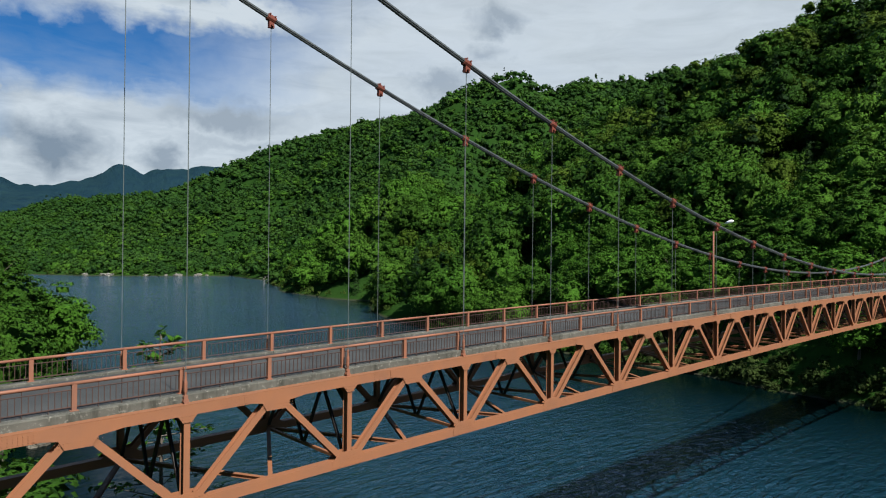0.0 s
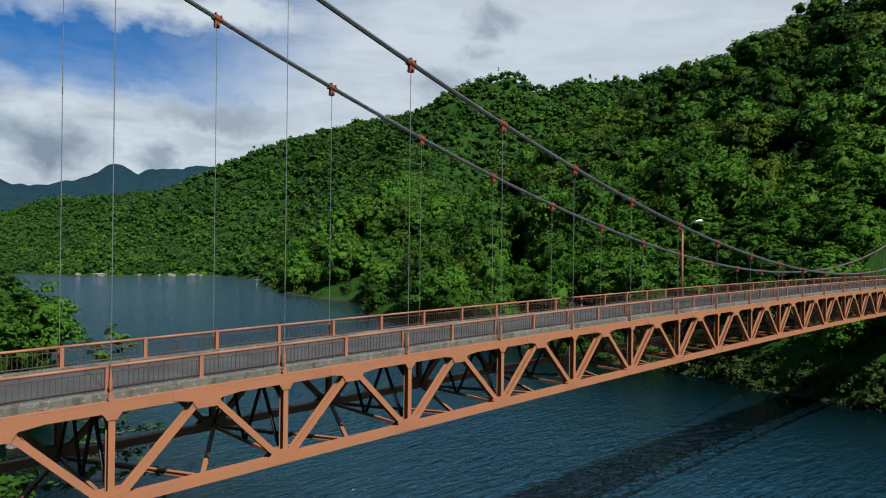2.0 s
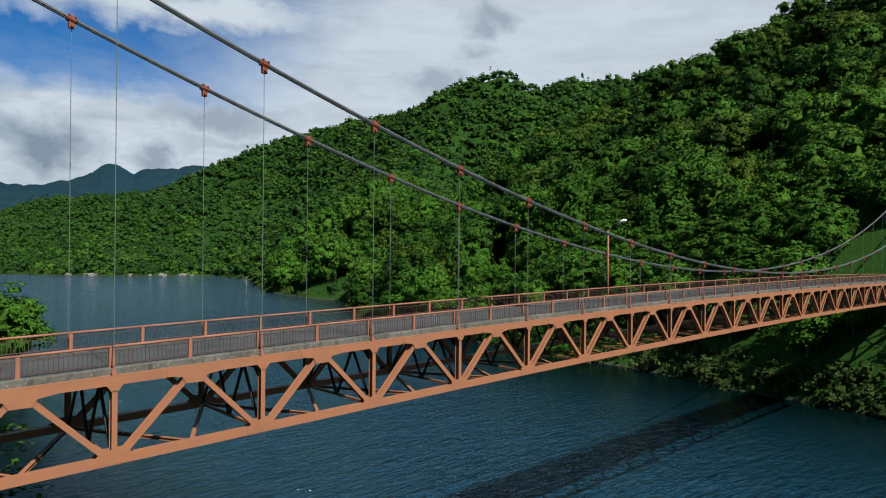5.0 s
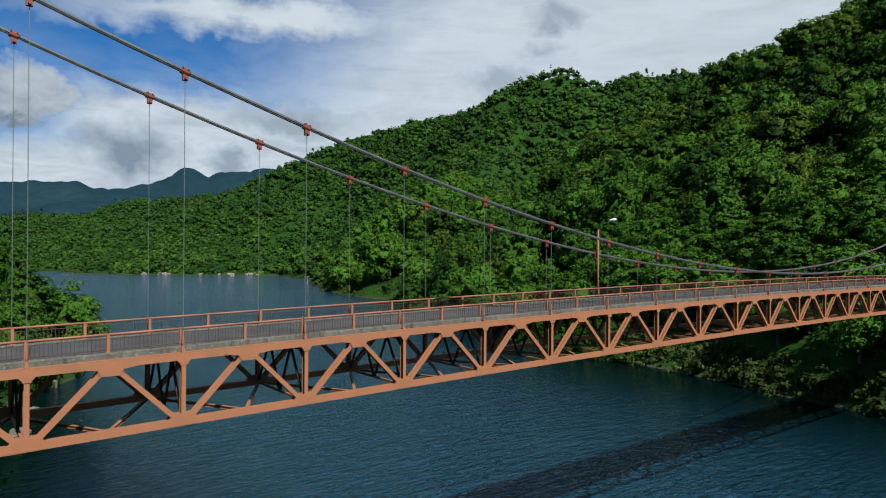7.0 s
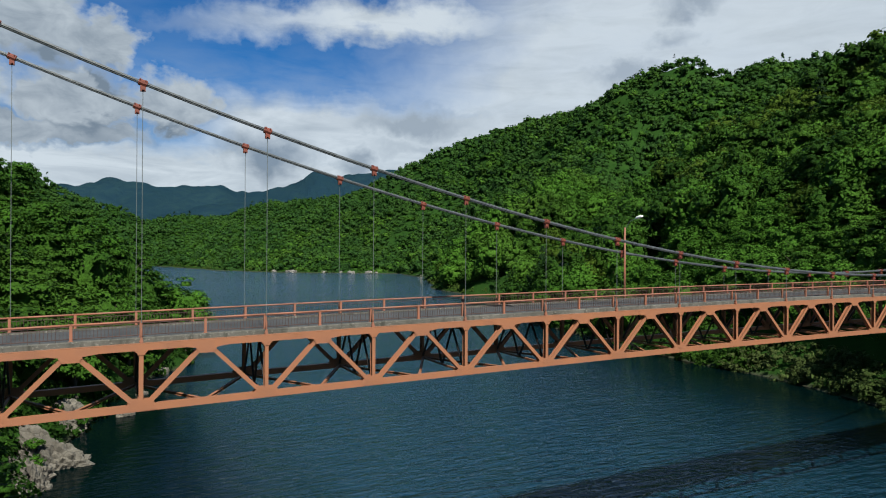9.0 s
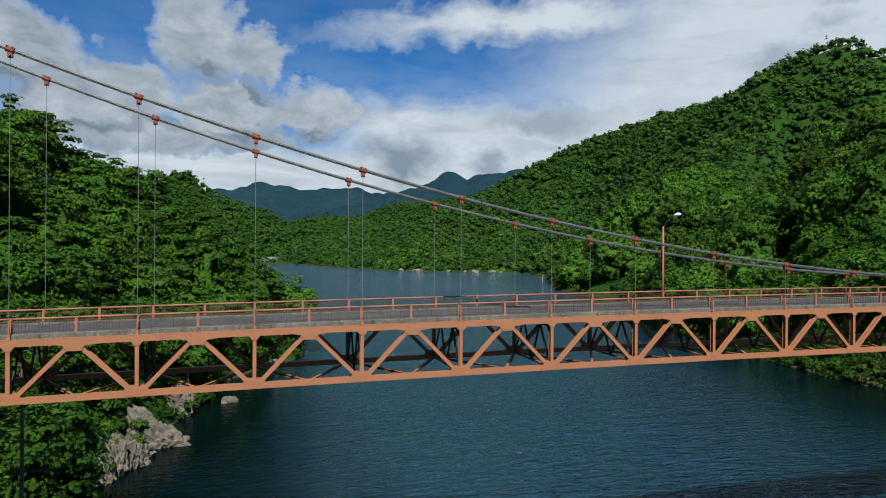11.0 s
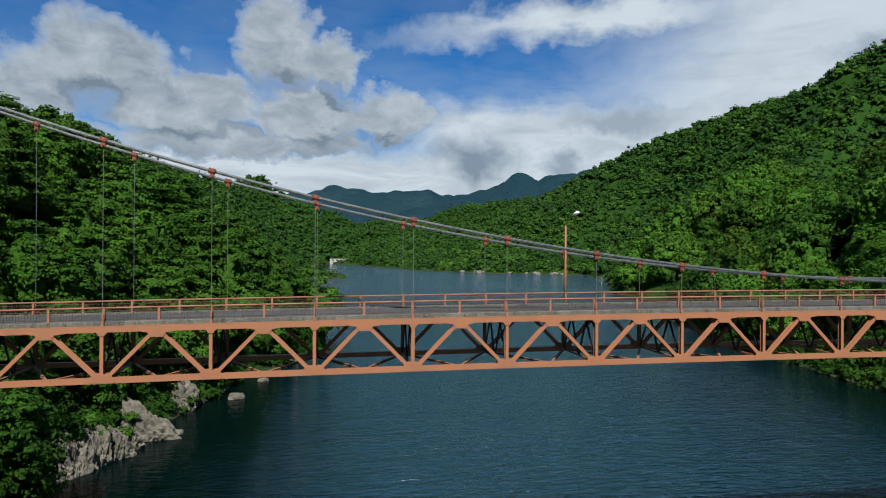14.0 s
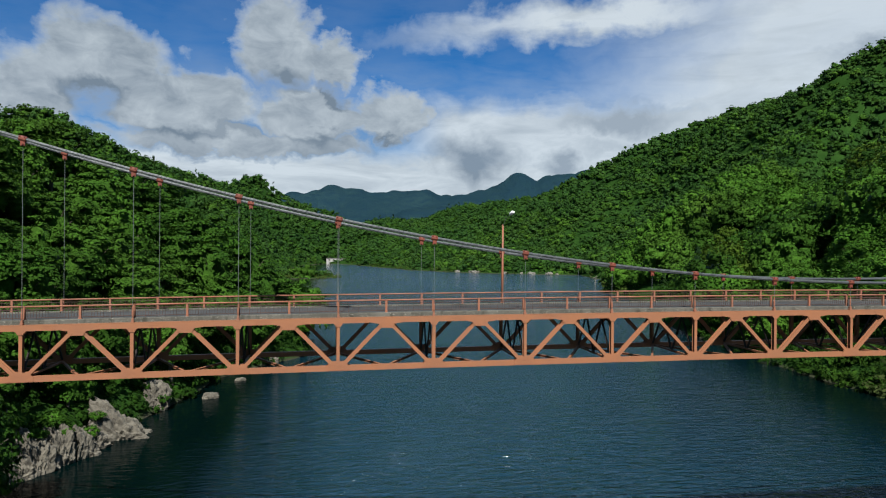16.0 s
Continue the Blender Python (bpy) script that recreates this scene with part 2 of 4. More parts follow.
def leaf(dark, light, yellow):
    def build(n):
        geo = n.add("ShaderNodeNewGeometry")
        p, isl = geo.outputs["Position"], geo.outputs["Random Per Island"]
        tree = n.noise(0.09, p, 2, 0.5)
        stand = n.noise(0.02, p, 4, 0.6)
        c = n.mix(n.span(tree, 0.36, 0.64), dark, light)
        c = n.mix(n.span(stand, 0.46, 0.66, 0.0, 0.6), c, yellow)
        c = n.mix(n.span(stand, 0.34, 0.46, 0.55, 0.0), c, dark)
        c = n.mix(n.math("MULTIPLY", isl, 0.3), c, n.mix(0.4, light, yellow))
        fine = n.noise(0.9, p, 6, 0.78)
        c = n.mix(n.span(fine, 0.40, 0.60, 0.65, 0.0), c, n.mix(0.75, c, (0.002, 0.004, 0.001)))
        nor = n.add("ShaderNodeBump", {"Height": fine, "Strength": 0.8, "Distance": 0.9}).outputs[0]
        d = n.add("ShaderNodeBsdfPrincipled", {"Base Color": c, "Roughness": 0.6, "Specular IOR Level": 0.05, "Normal": nor}).outputs[0]
        t = n.add("ShaderNodeBsdfTranslucent", {"Color": n.mix(0.5, c, yellow)}).outputs[0]
        return n.add("ShaderNodeMixShader", {0: 0.14, 1: d, 2: t}).outputs[0]
    return build


M_LEAF = material("broadleaf_foliage", leaf((0.020, 0.062, 0.007), (0.046, 0.126, 0.014), (0.074, 0.150, 0.018)))
M_PINE = material("conifer_foliage", leaf((0.008219, 0.02466, 0.008219), (0.01507, 0.0411, 0.01096), (0.0274, 0.05822, 0.0137)))
M_FARLEAF = material("far_woodland", leaf((0.013, 0.044, 0.009), (0.029, 0.080, 0.014), (0.045, 0.100, 0.018)))
M_LIME = material("lime_green_foliage", leaf((0.031, 0.094, 0.009), (0.058, 0.156, 0.016), (0.082, 0.170, 0.021)))
M_DEEP = material("deep_green_foliage", leaf((0.012, 0.040, 0.005), (0.026, 0.076, 0.008), (0.040, 0.092, 0.010)))
M_OLIVE = material("olive_green_foliage", leaf((0.026, 0.054, 0.005), (0.056, 0.110, 0.011), (0.080, 0.128, 0.016)))
M_MEADOW = material("shore_meadow", leaf((0.03425, 0.06849, 0.01096), (0.05822, 0.1027, 0.01712), (0.08904, 0.1233, 0.0274)))
M_SHRUB = material("pale_shrub_foliage", leaf((0.0274, 0.05137, 0.01096), (0.05137, 0.08219, 0.02055), (0.08219, 0.1062, 0.03425)))


def bark(n):
    p = where(n)
    a = n.noise(3.0, n.add("ShaderNodeMapping", {"Vector": p, "Scale": (4, 4, 0.6)}).outputs[0], 5)
    return principled(n, n.mix(a, (0.03082, 0.02466, 0.01918), (0.1096, 0.08904, 0.06849)), 0.9, bump=a, strength=0.6, distance=0.03)


M_BARK = material("tree_bark", bark)


def soil(n):
    geo = n.add("ShaderNodeNewGeometry")
    p = geo.outputs["Position"]
    a, b = n.noise(0.05, p, 6, 0.6), n.noise(1.2, p, 6, 0.65)
    c = n.mix(n.span(a, 0.35, 0.65), (0.010, 0.030, 0.006), (0.018, 0.048, 0.009))
    c = n.mix(n.span(b, 0.5, 0.75), c, (0.014, 0.026, 0.008))
    shore = n.span(n.math("ADD", n.add("ShaderNodeSeparateXYZ", {0: p}).outputs[2], n.math("MULTIPLY", b, 1.4)), -19.0, -18.2, 1.0, 0.0)
    c = n.mix(shore, c, n.mix(b, (0.02055, 0.02055, 0.0137), (0.06164, 0.05822, 0.04452)))
    return principled(n, c, 0.95, bump=b, strength=0.7, distance=0.3, **{"Specular IOR Level": 0.0})


M_SOIL = material("forest_floor", soil)


def rock(n):
    p = where(n)
    a, b = n.noise(0.5, p, 7, 0.65), n.noise(3.5, p, 7, 0.7)
    v = n.add("ShaderNodeTexVoronoi", {"Vector": p, "Scale": 0.8}, feature="DISTANCE_TO_EDGE").outputs[0]
    c = n.mix(n.span(a, 0.3, 0.7), (0.060, 0.054, 0.042), (0.128, 0.117, 0.093))
    c = n.mix(n.span(b, 0.55, 0.75, 0.0, 0.8), c, (0.03206, 0.02788, 0.02034))
    c = n.mix(n.span(v, 0.0, 0.05, 0.7, 0.0), c, (0.03206, 0.02788, 0.02034))
    return principled(n, c, 0.9, bump=n.math("ADD", b, n.math("MULTIPLY", v, 1.5)), strength=0.8, distance=0.15)


M_ROCK = material("pale_shore_rock", rock)


def grass_mat(n):
    p = where(n)
    a, b = n.noise(0.25, p, 5), n.noise(5.0, p, 4)
    c = n.mix(n.span(a, 0.35, 0.65), (0.03767, 0.08219, 0.0137), (0.08219, 0.1164, 0.03425))
    return principled(n, n.mix(b, c, (0.06164, 0.08904, 0.0274)), 0.9, bump=b, strength=0.8, distance=0.2)


M_GRASS = material("shore_grass", grass_mat)


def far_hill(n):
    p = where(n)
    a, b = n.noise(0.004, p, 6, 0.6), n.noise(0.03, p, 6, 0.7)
    # bluish base colours paint distance haze into the slopes
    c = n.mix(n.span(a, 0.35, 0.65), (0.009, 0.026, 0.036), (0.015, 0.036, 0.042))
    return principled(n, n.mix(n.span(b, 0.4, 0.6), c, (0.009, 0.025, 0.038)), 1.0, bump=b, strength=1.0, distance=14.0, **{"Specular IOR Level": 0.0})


M_FARHILL = material("haze_tinted_mountain", far_hill)


def lamp_white(n):
    a = n.noise(8.0, where(n), 3)
    return principled(n, n.mix(a, (0.75, 0.76, 0.76), (0.6, 0.61, 0.62)), 0.4)


M_LAMP = material("white_lamp_housing", lamp_white)


# ---- geometry helpers ----
class Geo:
    """A growing list of vertices and faces."""

    def __init__(self):
        self.v, self.f = [], []

    def add(self, verts, faces):
        k = len(self.v)
        self.v += [tuple(p) for p in verts]
        self.f += [tuple(k + i for i in f) for f in faces]
        return self

    def box(self, x0, x1, y0, y1, z0, z1):
        v = [(x, y, z) for z in (z0, z1) for y in (y0, y1) for x in (x0, x1)]
        return self.add(v, [(0, 2, 3, 1), (4, 5, 7, 6), (0, 1, 5, 4), (2, 6, 7, 3), (0, 4, 6, 2), (1, 3, 7, 5)])

    def beam(self, p, q, wide, tall, up=(0, 0, 1)):
        """A bar from p to q; tall along up as far as it can, wide across."""
        p, q = Vector(p), Vector(q)
        d = (q - p).normalized()
        side = d.cross(Vector(up))
        side = (side if side.length > 1e-4 else Vector((0, 1, 0))).normalized()
        u = side.cross(d).normalized()
        s, u = side * wide / 2, u * tall / 2
        v = [e + a * s + b * u for e in (p, q) for a, b in ((-1, -1), (1, -1), (1, 1), (-1, 1))]
        return self.add(v, [(0, 3, 2, 1), (4, 5, 6, 7), (0, 1, 5, 4), (1, 2, 6, 5), (2, 3, 7, 6), (3, 0, 4, 7)])

    def tube(self, pts, radius, sides=8, caps=True):
        pts = [Vector(p) for p in pts]
        rad = radius if isinstance(radius, (list, tuple)) else [radius] * len(pts)
        rings = []
        for i, p in enumerate(pts):
            d = (pts[min(i + 1, len(pts) - 1)] - pts[max(i - 1, 0)]).normalized()
            a = d.cross(Vector((0, 1, 0)) if abs(d.y) < 0.9 else Vector((1, 0, 0))).normalized()
            b = d.cross(a)
            rings += [p + rad[i] * (math.cos(t) * a + math.sin(t) * b) for t in (2 * math.pi * k / sides for k in range(sides))]
        f = []
        for i in range(len(pts) - 1):
            for k in range(sides):
                f.append((i * sides + k, i * sides + (k + 1) % sides, (i + 1) * sides + (k + 1) % sides, (i + 1) * sides + k))
        if caps:
            f += [tuple(range(sides - 1, -1, -1)), tuple((len(pts) - 1) * sides + k for k in range(sides))]
        return self.add(rings, f)

    def plate(self, outline, y, thick):
        """A plate in the plane of the truss, from an outline of (x, z)."""
        n = len(outline)
        v = [(x, y - thick / 2, z) for x, z in outline] + [(x, y + thick / 2, z) for x, z in outline]
        f = [tuple(range(n)), tuple(range(2 * n - 1, n - 1, -1))]
        f += [(i, n + i, n + (i + 1) % n, (i + 1) % n) for i in range(n)]
        return self.add(v, f)

    def mesh(self, name):
        m = bpy.data.meshes.new(name)
        m.from_pydata(self.v, [], self.f)
        m.update()
        return m


def part(name, geo, mat, parent=None, label="", smooth=False):
    m = geo.mesh(name) if isinstance(geo, Geo) else geo
    if not m.materials:
        m.materials.append(mat)
    if smooth:
        m.polygons.foreach_set("use_smooth", [True] * len(m.polygons))
    ob = new(name, m)
    ob.parent = parent
    return tagged(ob, label)


def quads_mesh(name, v, mat):
    """A mesh of loose quads from an array (n, 4, 3), or (n, 4, 6) with the normals of its corners."""
    n = len(v)
    m = bpy.data.meshes.new(name)
    m.vertices.add(n * 4)
    m.vertices.foreach_set("co", np.ascontiguousarray(v[..., :3], dtype=np.float32).ravel())
    m.loops.add(n * 4)
    m.loops.foreach_set("vertex_index", np.arange(n * 4, dtype=np.int32))
    m.polygons.add(n)
    m.polygons.foreach_set("loop_start", np.arange(n, dtype=np.int32) * 4)
    m.update(calc_edges=True)
    if v.shape[-1] == 6:
        m.normals_split_custom_set_from_vertices(np.ascontiguousarray(v[..., 3:], dtype=np.float32).reshape(-1, 3))
    m.materials.append(mat)
    return m


# ---- land and water ----
WATER = -19.6
# crest lines of the land: x, y, height of the ground, slope of the flanks
RIDGES = {
    "main_hill": [(40, 1500, 50, .2), (250, 1250, 70, .22), (380, 1080, 92, .3), (440, 980, 111, .36), (520, 880, 167, .5), (520, 760, 176, .62), (500, 580, 171, .9), (512, 510, 181, .84), (515, 480, 185, .8), (525, 448, 188, .74), (540, 428, 177, .7), (570, 420, 168, .66), (610, 410, 197, .6), (670, 385, 213, .6), (710, 365, 227, .6), (850, 260, 252, .5)],
    "far_shore": [(200, 1050, 33, .27), (330, 760, 28, .2)],
    "headland": [(470, 440, 150, .82), (340, 365, 66, .74), (300, 330, 54, .74), (250, 290, 32, .76), (215, 256, 14, .9), (200, 258, 2, .9)],
    "headland_south": [(250, 290, 20, .55), (215, 215, -8, .3)],
    "right_hill": [(330, -320, 122, .76), (310, -120, 122, .77), (302, 0, 119, .75), (300, 60, 109, .73), (302, 100, 92, .65), (312, 140, 70, .66), (370, 225, 84, .68), (470, 320, 116, .64)],
    "right_upper": [(400, -200, 170, .78), (405, -50, 160, .68), (412, 48, 144, .62), (417, 96, 126, .56), (421, 118, 119, .6), (424, 139, 113, .65), (430, 162, 106, .7), (470, 205, 102, .7)],
    "right_bench": [(150, -40, 20, 1.0), (153, 20, 16, 1.0), (165, 45, 17, 1.0), (190, 85, 20, 1.0)],
    "left_hill": [(-120, -260, 14, .5), (-80, -80, 8, .48), (-58, 20, 14, .72), (-41, 84, 24, .97), (-20, 108, 15, 1.12), (-6, 117, 8, 1.2), (4, 119, 1.5, 1.3), (10, 119, -4, 1.45), (14, 119, -9, 1.9)],
    "left_back": [(-420, 200, 50, .4), (-310, 430, 80, .4), (-200, 628, 118, .74), (-172, 740, 93, .72), (-155, 850, 92, .78), (-84, 1070, 112, .86), (15, 1140, 70, .5)],
    "left_foot": [(-40, 2, -2, .7), (-3, 15, -13.5, .8)],
    "abutment_spur": [(302, 0, 108, .73), (205, -6, 50, .9), (158, -4, 10, 1.0), (134, -3, -7, 1.15)],
    "right_bank": [(130, -60, -13, .5), (130, 8, -15.6, .45), (130, 34, -15.6, .5)],
    "grass_spit": [(-120, 470, 0, .4), (-40, 474, -13, .3), (20, 486, -17.9, .14)],
    "far_range": [(-900, 2700, 170, .3), (-250, 2900, 225, .3), (180, 3000, 285, .35), (350, 2990, 250, .3), (740, 2900, 285, .3), (840, 2870, 310, .5), (885, 2855, 366, .75), (930, 2840, 345, .7), (965, 2828, 328, .7), (1010, 2805, 372, .75), (1045, 2788, 384, .75), (1085, 2775, 358, .7), (1130, 2760, 366, .6), (1180, 2745, 350, .5), (1300, 2700, 325, .3), (2200, 2400, 330, .3)],
    "near_range": [(300, 2300, 150, .4), (520, 2260, 165, .4), (700, 2220, 182, .4), (860, 2150, 196, .4), (1000, 2060, 205, .4), (1200, 1950, 210, .4)],
}


def ridge_height(line, x, y):
    best = np.full(x.shape, -1e9)
    for (x0, y0, z0, s0), (x1, y1, z1, s1) in zip(line, line[1:]):
        dx, dy = x1 - x0, y1 - y0
        t = np.clip(((x - x0) * dx + (y - y0) * dy) / (dx * dx + dy * dy), 0, 1)
        d = np.hypot(x - x0 - t * dx, y - y0 - t * dy)
        soft = np.sqrt(d * d + 36.0) - 6.0
        best = np.maximum(best, z0 + (z1 - z0) * t - (s0 + (s1 - s0) * t) * soft)
    return best


def wave(x, y, scale, seed):
    """Smooth uneven ground from a few crossing waves, about -1 to 1."""
    r = np.random.RandomState(seed)
    out = np.zeros_like(x)
    for k in range(7):
        a, p, q = r.uniform(0, 6.28), r.uniform(0, 6.28), r.uniform(0.6, 1.7)
        out += np.sin((x * math.cos(a) + y * math.sin(a)) * q / scale + p) / 2.6
    return out


def ground_height(x, y):
    h = np.full(x.shape, -31.0)
    for line in RIDGES.values():
        h = np.maximum(h, ridge_height(line, x, y))
    up = np.clip((h + 18) / 45, 0, 1)
    # side valleys and spurs of the wooded slopes
    h = h - np.clip((np.hypot(x - 15, y + 25) - 420) / 150, 0, 1) * np.clip((h - 5) / 60, 0, 1) * np.clip(1.0 - np.abs(wave(x, y, 62, 17)) * 1.7, 0, 1) * 13
    h = h + up * (wave(x, y, 34, 3) * 4.5 + wave(x, y, 13, 5) * 1.8)
    h = h + np.clip((np.hypot(x, y) - 1900) / 500, 0, 1) * (wave(x, y, 95, 12) * 16 + np.abs(wave(x, y, 48, 14)) * 12)
    h = h + np.clip((h + 26) / 10, 0, 1) * wave(x, y, 9, 8) * 0.9
    return h


def build_ground():
    az = np.concatenate([np.arange(-45, 100, 0.25), np.arange(100, 315, 5.0)])
    rad = np.concatenate([[0.0], np.geomspace(12, 4600, 150)])
    A, R = np.meshgrid(np.radians(az), rad)
    X, Y = 15 + R * np.sin(A), -25 + R * np.cos(A)
    Z = ground_height(X, Y)
    far = np.clip((R - 4000) / 600, 0, 1)
    Z = Z * (1 - far) + 60 * far
    nr, na = X.shape
    v = np.stack([X, Y, Z], -1).reshape(-1, 3)
    i, j = np.meshgrid(np.arange(nr - 1), np.arange(na), indexing="ij")
    k = (j + 1) % na
    f = np.stack([i * na + j, i * na + k, (i + 1) * na + k, (i + 1) * na + j], -1).reshape(-1, 4)
    m = bpy.data.meshes.new("ground")
    m.from_pydata(v.tolist(), [], f.tolist())
    m.materials.append(M_SOIL)
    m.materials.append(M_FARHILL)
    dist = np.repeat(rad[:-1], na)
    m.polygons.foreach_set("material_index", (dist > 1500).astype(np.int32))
    m.polygons.foreach_set("use_smooth", np.ones(len(f), dtype=bool))
    m.update()
    tagged(new("ground", m), "wooded valley sides round a reservoir, green hills with earthy shore", "ground", kind="structure")


build_ground()

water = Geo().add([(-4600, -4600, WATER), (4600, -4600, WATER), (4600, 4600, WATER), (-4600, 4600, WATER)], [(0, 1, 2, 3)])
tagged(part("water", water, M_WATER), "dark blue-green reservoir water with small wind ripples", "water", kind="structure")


# ---- forest ----
def unit(n, rng):
    v = rng.normal(size=(n, 3))
    return v / np.linalg.norm(v, axis=1, keepdims=True)


def leaf_quads(centre, normal, size, rng, tilt=0.5):
    """Small bent leaf sprays, one quad each, facing roughly along normal."""
    n = len(centre)
    nn = normal + tilt * rng.normal(size=(n, 3))
    nn /= np.linalg.norm(nn, axis=1, keepdims=True)
    a = np.cross(nn, unit(n, rng))
    a /= np.linalg.norm(a, axis=1, keepdims=True) + 1e-9
    b = np.cross(nn, a)
    s = (size * rng.uniform(0.6, 1.3, n))[:, None]
    w = s * rng.uniform(0.5, 0.85, n)[:, None]
    return np.stack([centre - a * s, centre - b * w + nn * s * 0.25, centre + a * s, centre + b * w + nn * s * 0.25], 1)


def rounded(quads, way, own=0.45):
    """Gives every corner a normal between its own facet's and the way in which the clump swells."""
    flat = np.cross(quads[:, 2] - quads[:, 0], quads[:, 3] - quads[:, 1])
    flat /= np.linalg.norm(flat, axis=1, keepdims=True) + 1e-9
    way = way / (np.linalg.norm(way, axis=-1, keepdims=True) + 1e-9)
    nor = own * flat[:, None, :] + (1 - own) * (way if way.ndim == 3 else way[:, None, :])
    nor = nor / (np.linalg.norm(nor, axis=-1, keepdims=True) + 1e-9)
    return np.concatenate([quads, np.broadcast_to(nor, quads.shape)], -1)


def dome_quads(centre, size, seg, rng):
    """A close-grown clump: an uneven dome of small facets, open below."""
    lat = {4: [-0.4, 0.55], 5: [-0.5, 0.35, 0.95]}.get(seg, [-0.7, 0.05, 0.65, 1.15])
    turn = rng.uniform(0, 6.283)
    ring = []
    for h in lat:
        a = turn + (np.arange(seg) + rng.uniform(-0.25, 0.25, seg)) * 2 * math.pi / seg
        grow = rng.uniform(0.84, 1.16, seg)
        ring.append(np.stack([np.cos(a) * math.cos(h) * grow, np.sin(a) * math.cos(h) * grow, math.sin(h) * grow], 1))
    out = [np.stack([lo, np.roll(lo, -1, 0), np.roll(hi, -1, 0), hi], 1) for lo, hi in zip(ring, ring[1:])]
    top = ring[-1]
    tip = np.tile(top.mean(0) + np.array([0, 0, 0.06]), (seg, 1))
    out.append(np.stack([top, np.roll(top, -1, 0), (np.roll(top, -1, 0) + tip) / 2, tip], 1))
    q = np.concatenate(out)
    return rounded(q * size + centre, q / size, 0.15)


def crown_quads(n, size, rng, pads=24, tall=1.3, flat=0.7, width=0.34, upward=0.3, tilt=0.4, seg=5, heart=0.78, own=0.45):
    """Leaf sprays over a crown of radius about one: uneven pads of foliage stepped up a rounded dome, each round a close-grown heart."""
    k = np.arange(pads) + 0.5
    up = 1 - 1.6 * k / pads + rng.uniform(-0.1, 0.1, pads)
    turn = 2.39996 * k + rng.uniform(-0.5, 0.5, pads)
    flatr = np.sqrt(np.clip(1 - up * up, 0, 1))
    c = np.stack([flatr * np.cos(turn), flatr * np.sin(turn), up * tall], 1) * rng.uniform(0.55, 0.84, (pads, 1))
    r = width * rng.uniform(0.7, 1.3, pads)
    which = rng.choice(pads, n, p=r ** 2 / (r ** 2).sum())
    out = c[which] / np.linalg.norm(c[which], axis=1, keepdims=True)
    d = unit(n, rng) + 0.7 * out + np.array([0, 0, upward])
    d /= np.linalg.norm(d, axis=1, keepdims=True)
    squash = np.array([1.0, 1.0, flat])
    p = c[which] + d * (r[which] * rng.uniform(0.8, 1.16, n))[:, None] * squash
    q = rounded(leaf_quads(p, d + 0.2 * out + np.array([0, 0, upward * 0.8]), np.full(n, size), rng, tilt), d + 0.35 * out + np.array([0, 0, 0.15]), own)
    if seg == 0:
        cube = np.array([[(-1, -1, -1), (1, -1, -1), (1, -1, 1), (-1, -1, 1)], [(1, 1, -1), (-1, 1, -1), (-1, 1, 1), (1, 1, 1)],
                         [(1, -1, -1), (1, 1, -1), (1, 1, 1), (1, -1, 1)], [(-1, 1, -1), (-1, -1, -1), (-1, -1, 1), (-1, 1, 1)], [(-1, -1, 1), (1, -1, 1), (1, 1, 1), (-1, 1, 1)]], dtype=float)
        return np.concatenate([q, *[rounded(c[i] + cube * r[i] * 0.34 * squash, cube) for i in range(pads)]])
    core = [dome_quads(c[i], r[i] * heart * squash, seg, rng) for i in range(pads) if pads < 20 or up[i] > -0.3]
    core.append(dome_quads(np.array([0, 0, -0.1]), np.array([0.6, 0.6, 0.62 * tall]), 6 if pads > 20 else 4, rng))
    return np.concatenate([q, *core])


def conifer_quads(n, size, rng):
    """Leaf sprays over a narrow pointed crown in drooping tiers."""
    t = rng.uniform(0, 1, n) ** 0.8
    a = rng.uniform(0, 6.283, n)
    tier = np.floor(t * 9) / 9
    r = (1 - t) * 0.55 * (0.75 + 0.5 * (t * 9 % 1 < 0.5)) + 0.03
    rr = r * rng.uniform(0.5, 1.05, n)
    p = np.stack([rr * np.cos(a), rr * np.sin(a), (tier * 0.5 + t * 0.5) * 2.9 - 1.2 - rr * 0.3], 1)
    d = np.stack([np.cos(a), np.sin(a), np.full(n, 0.6)], 1)
    return rounded(leaf_quads(p, d, np.full(n, size), rng), d)


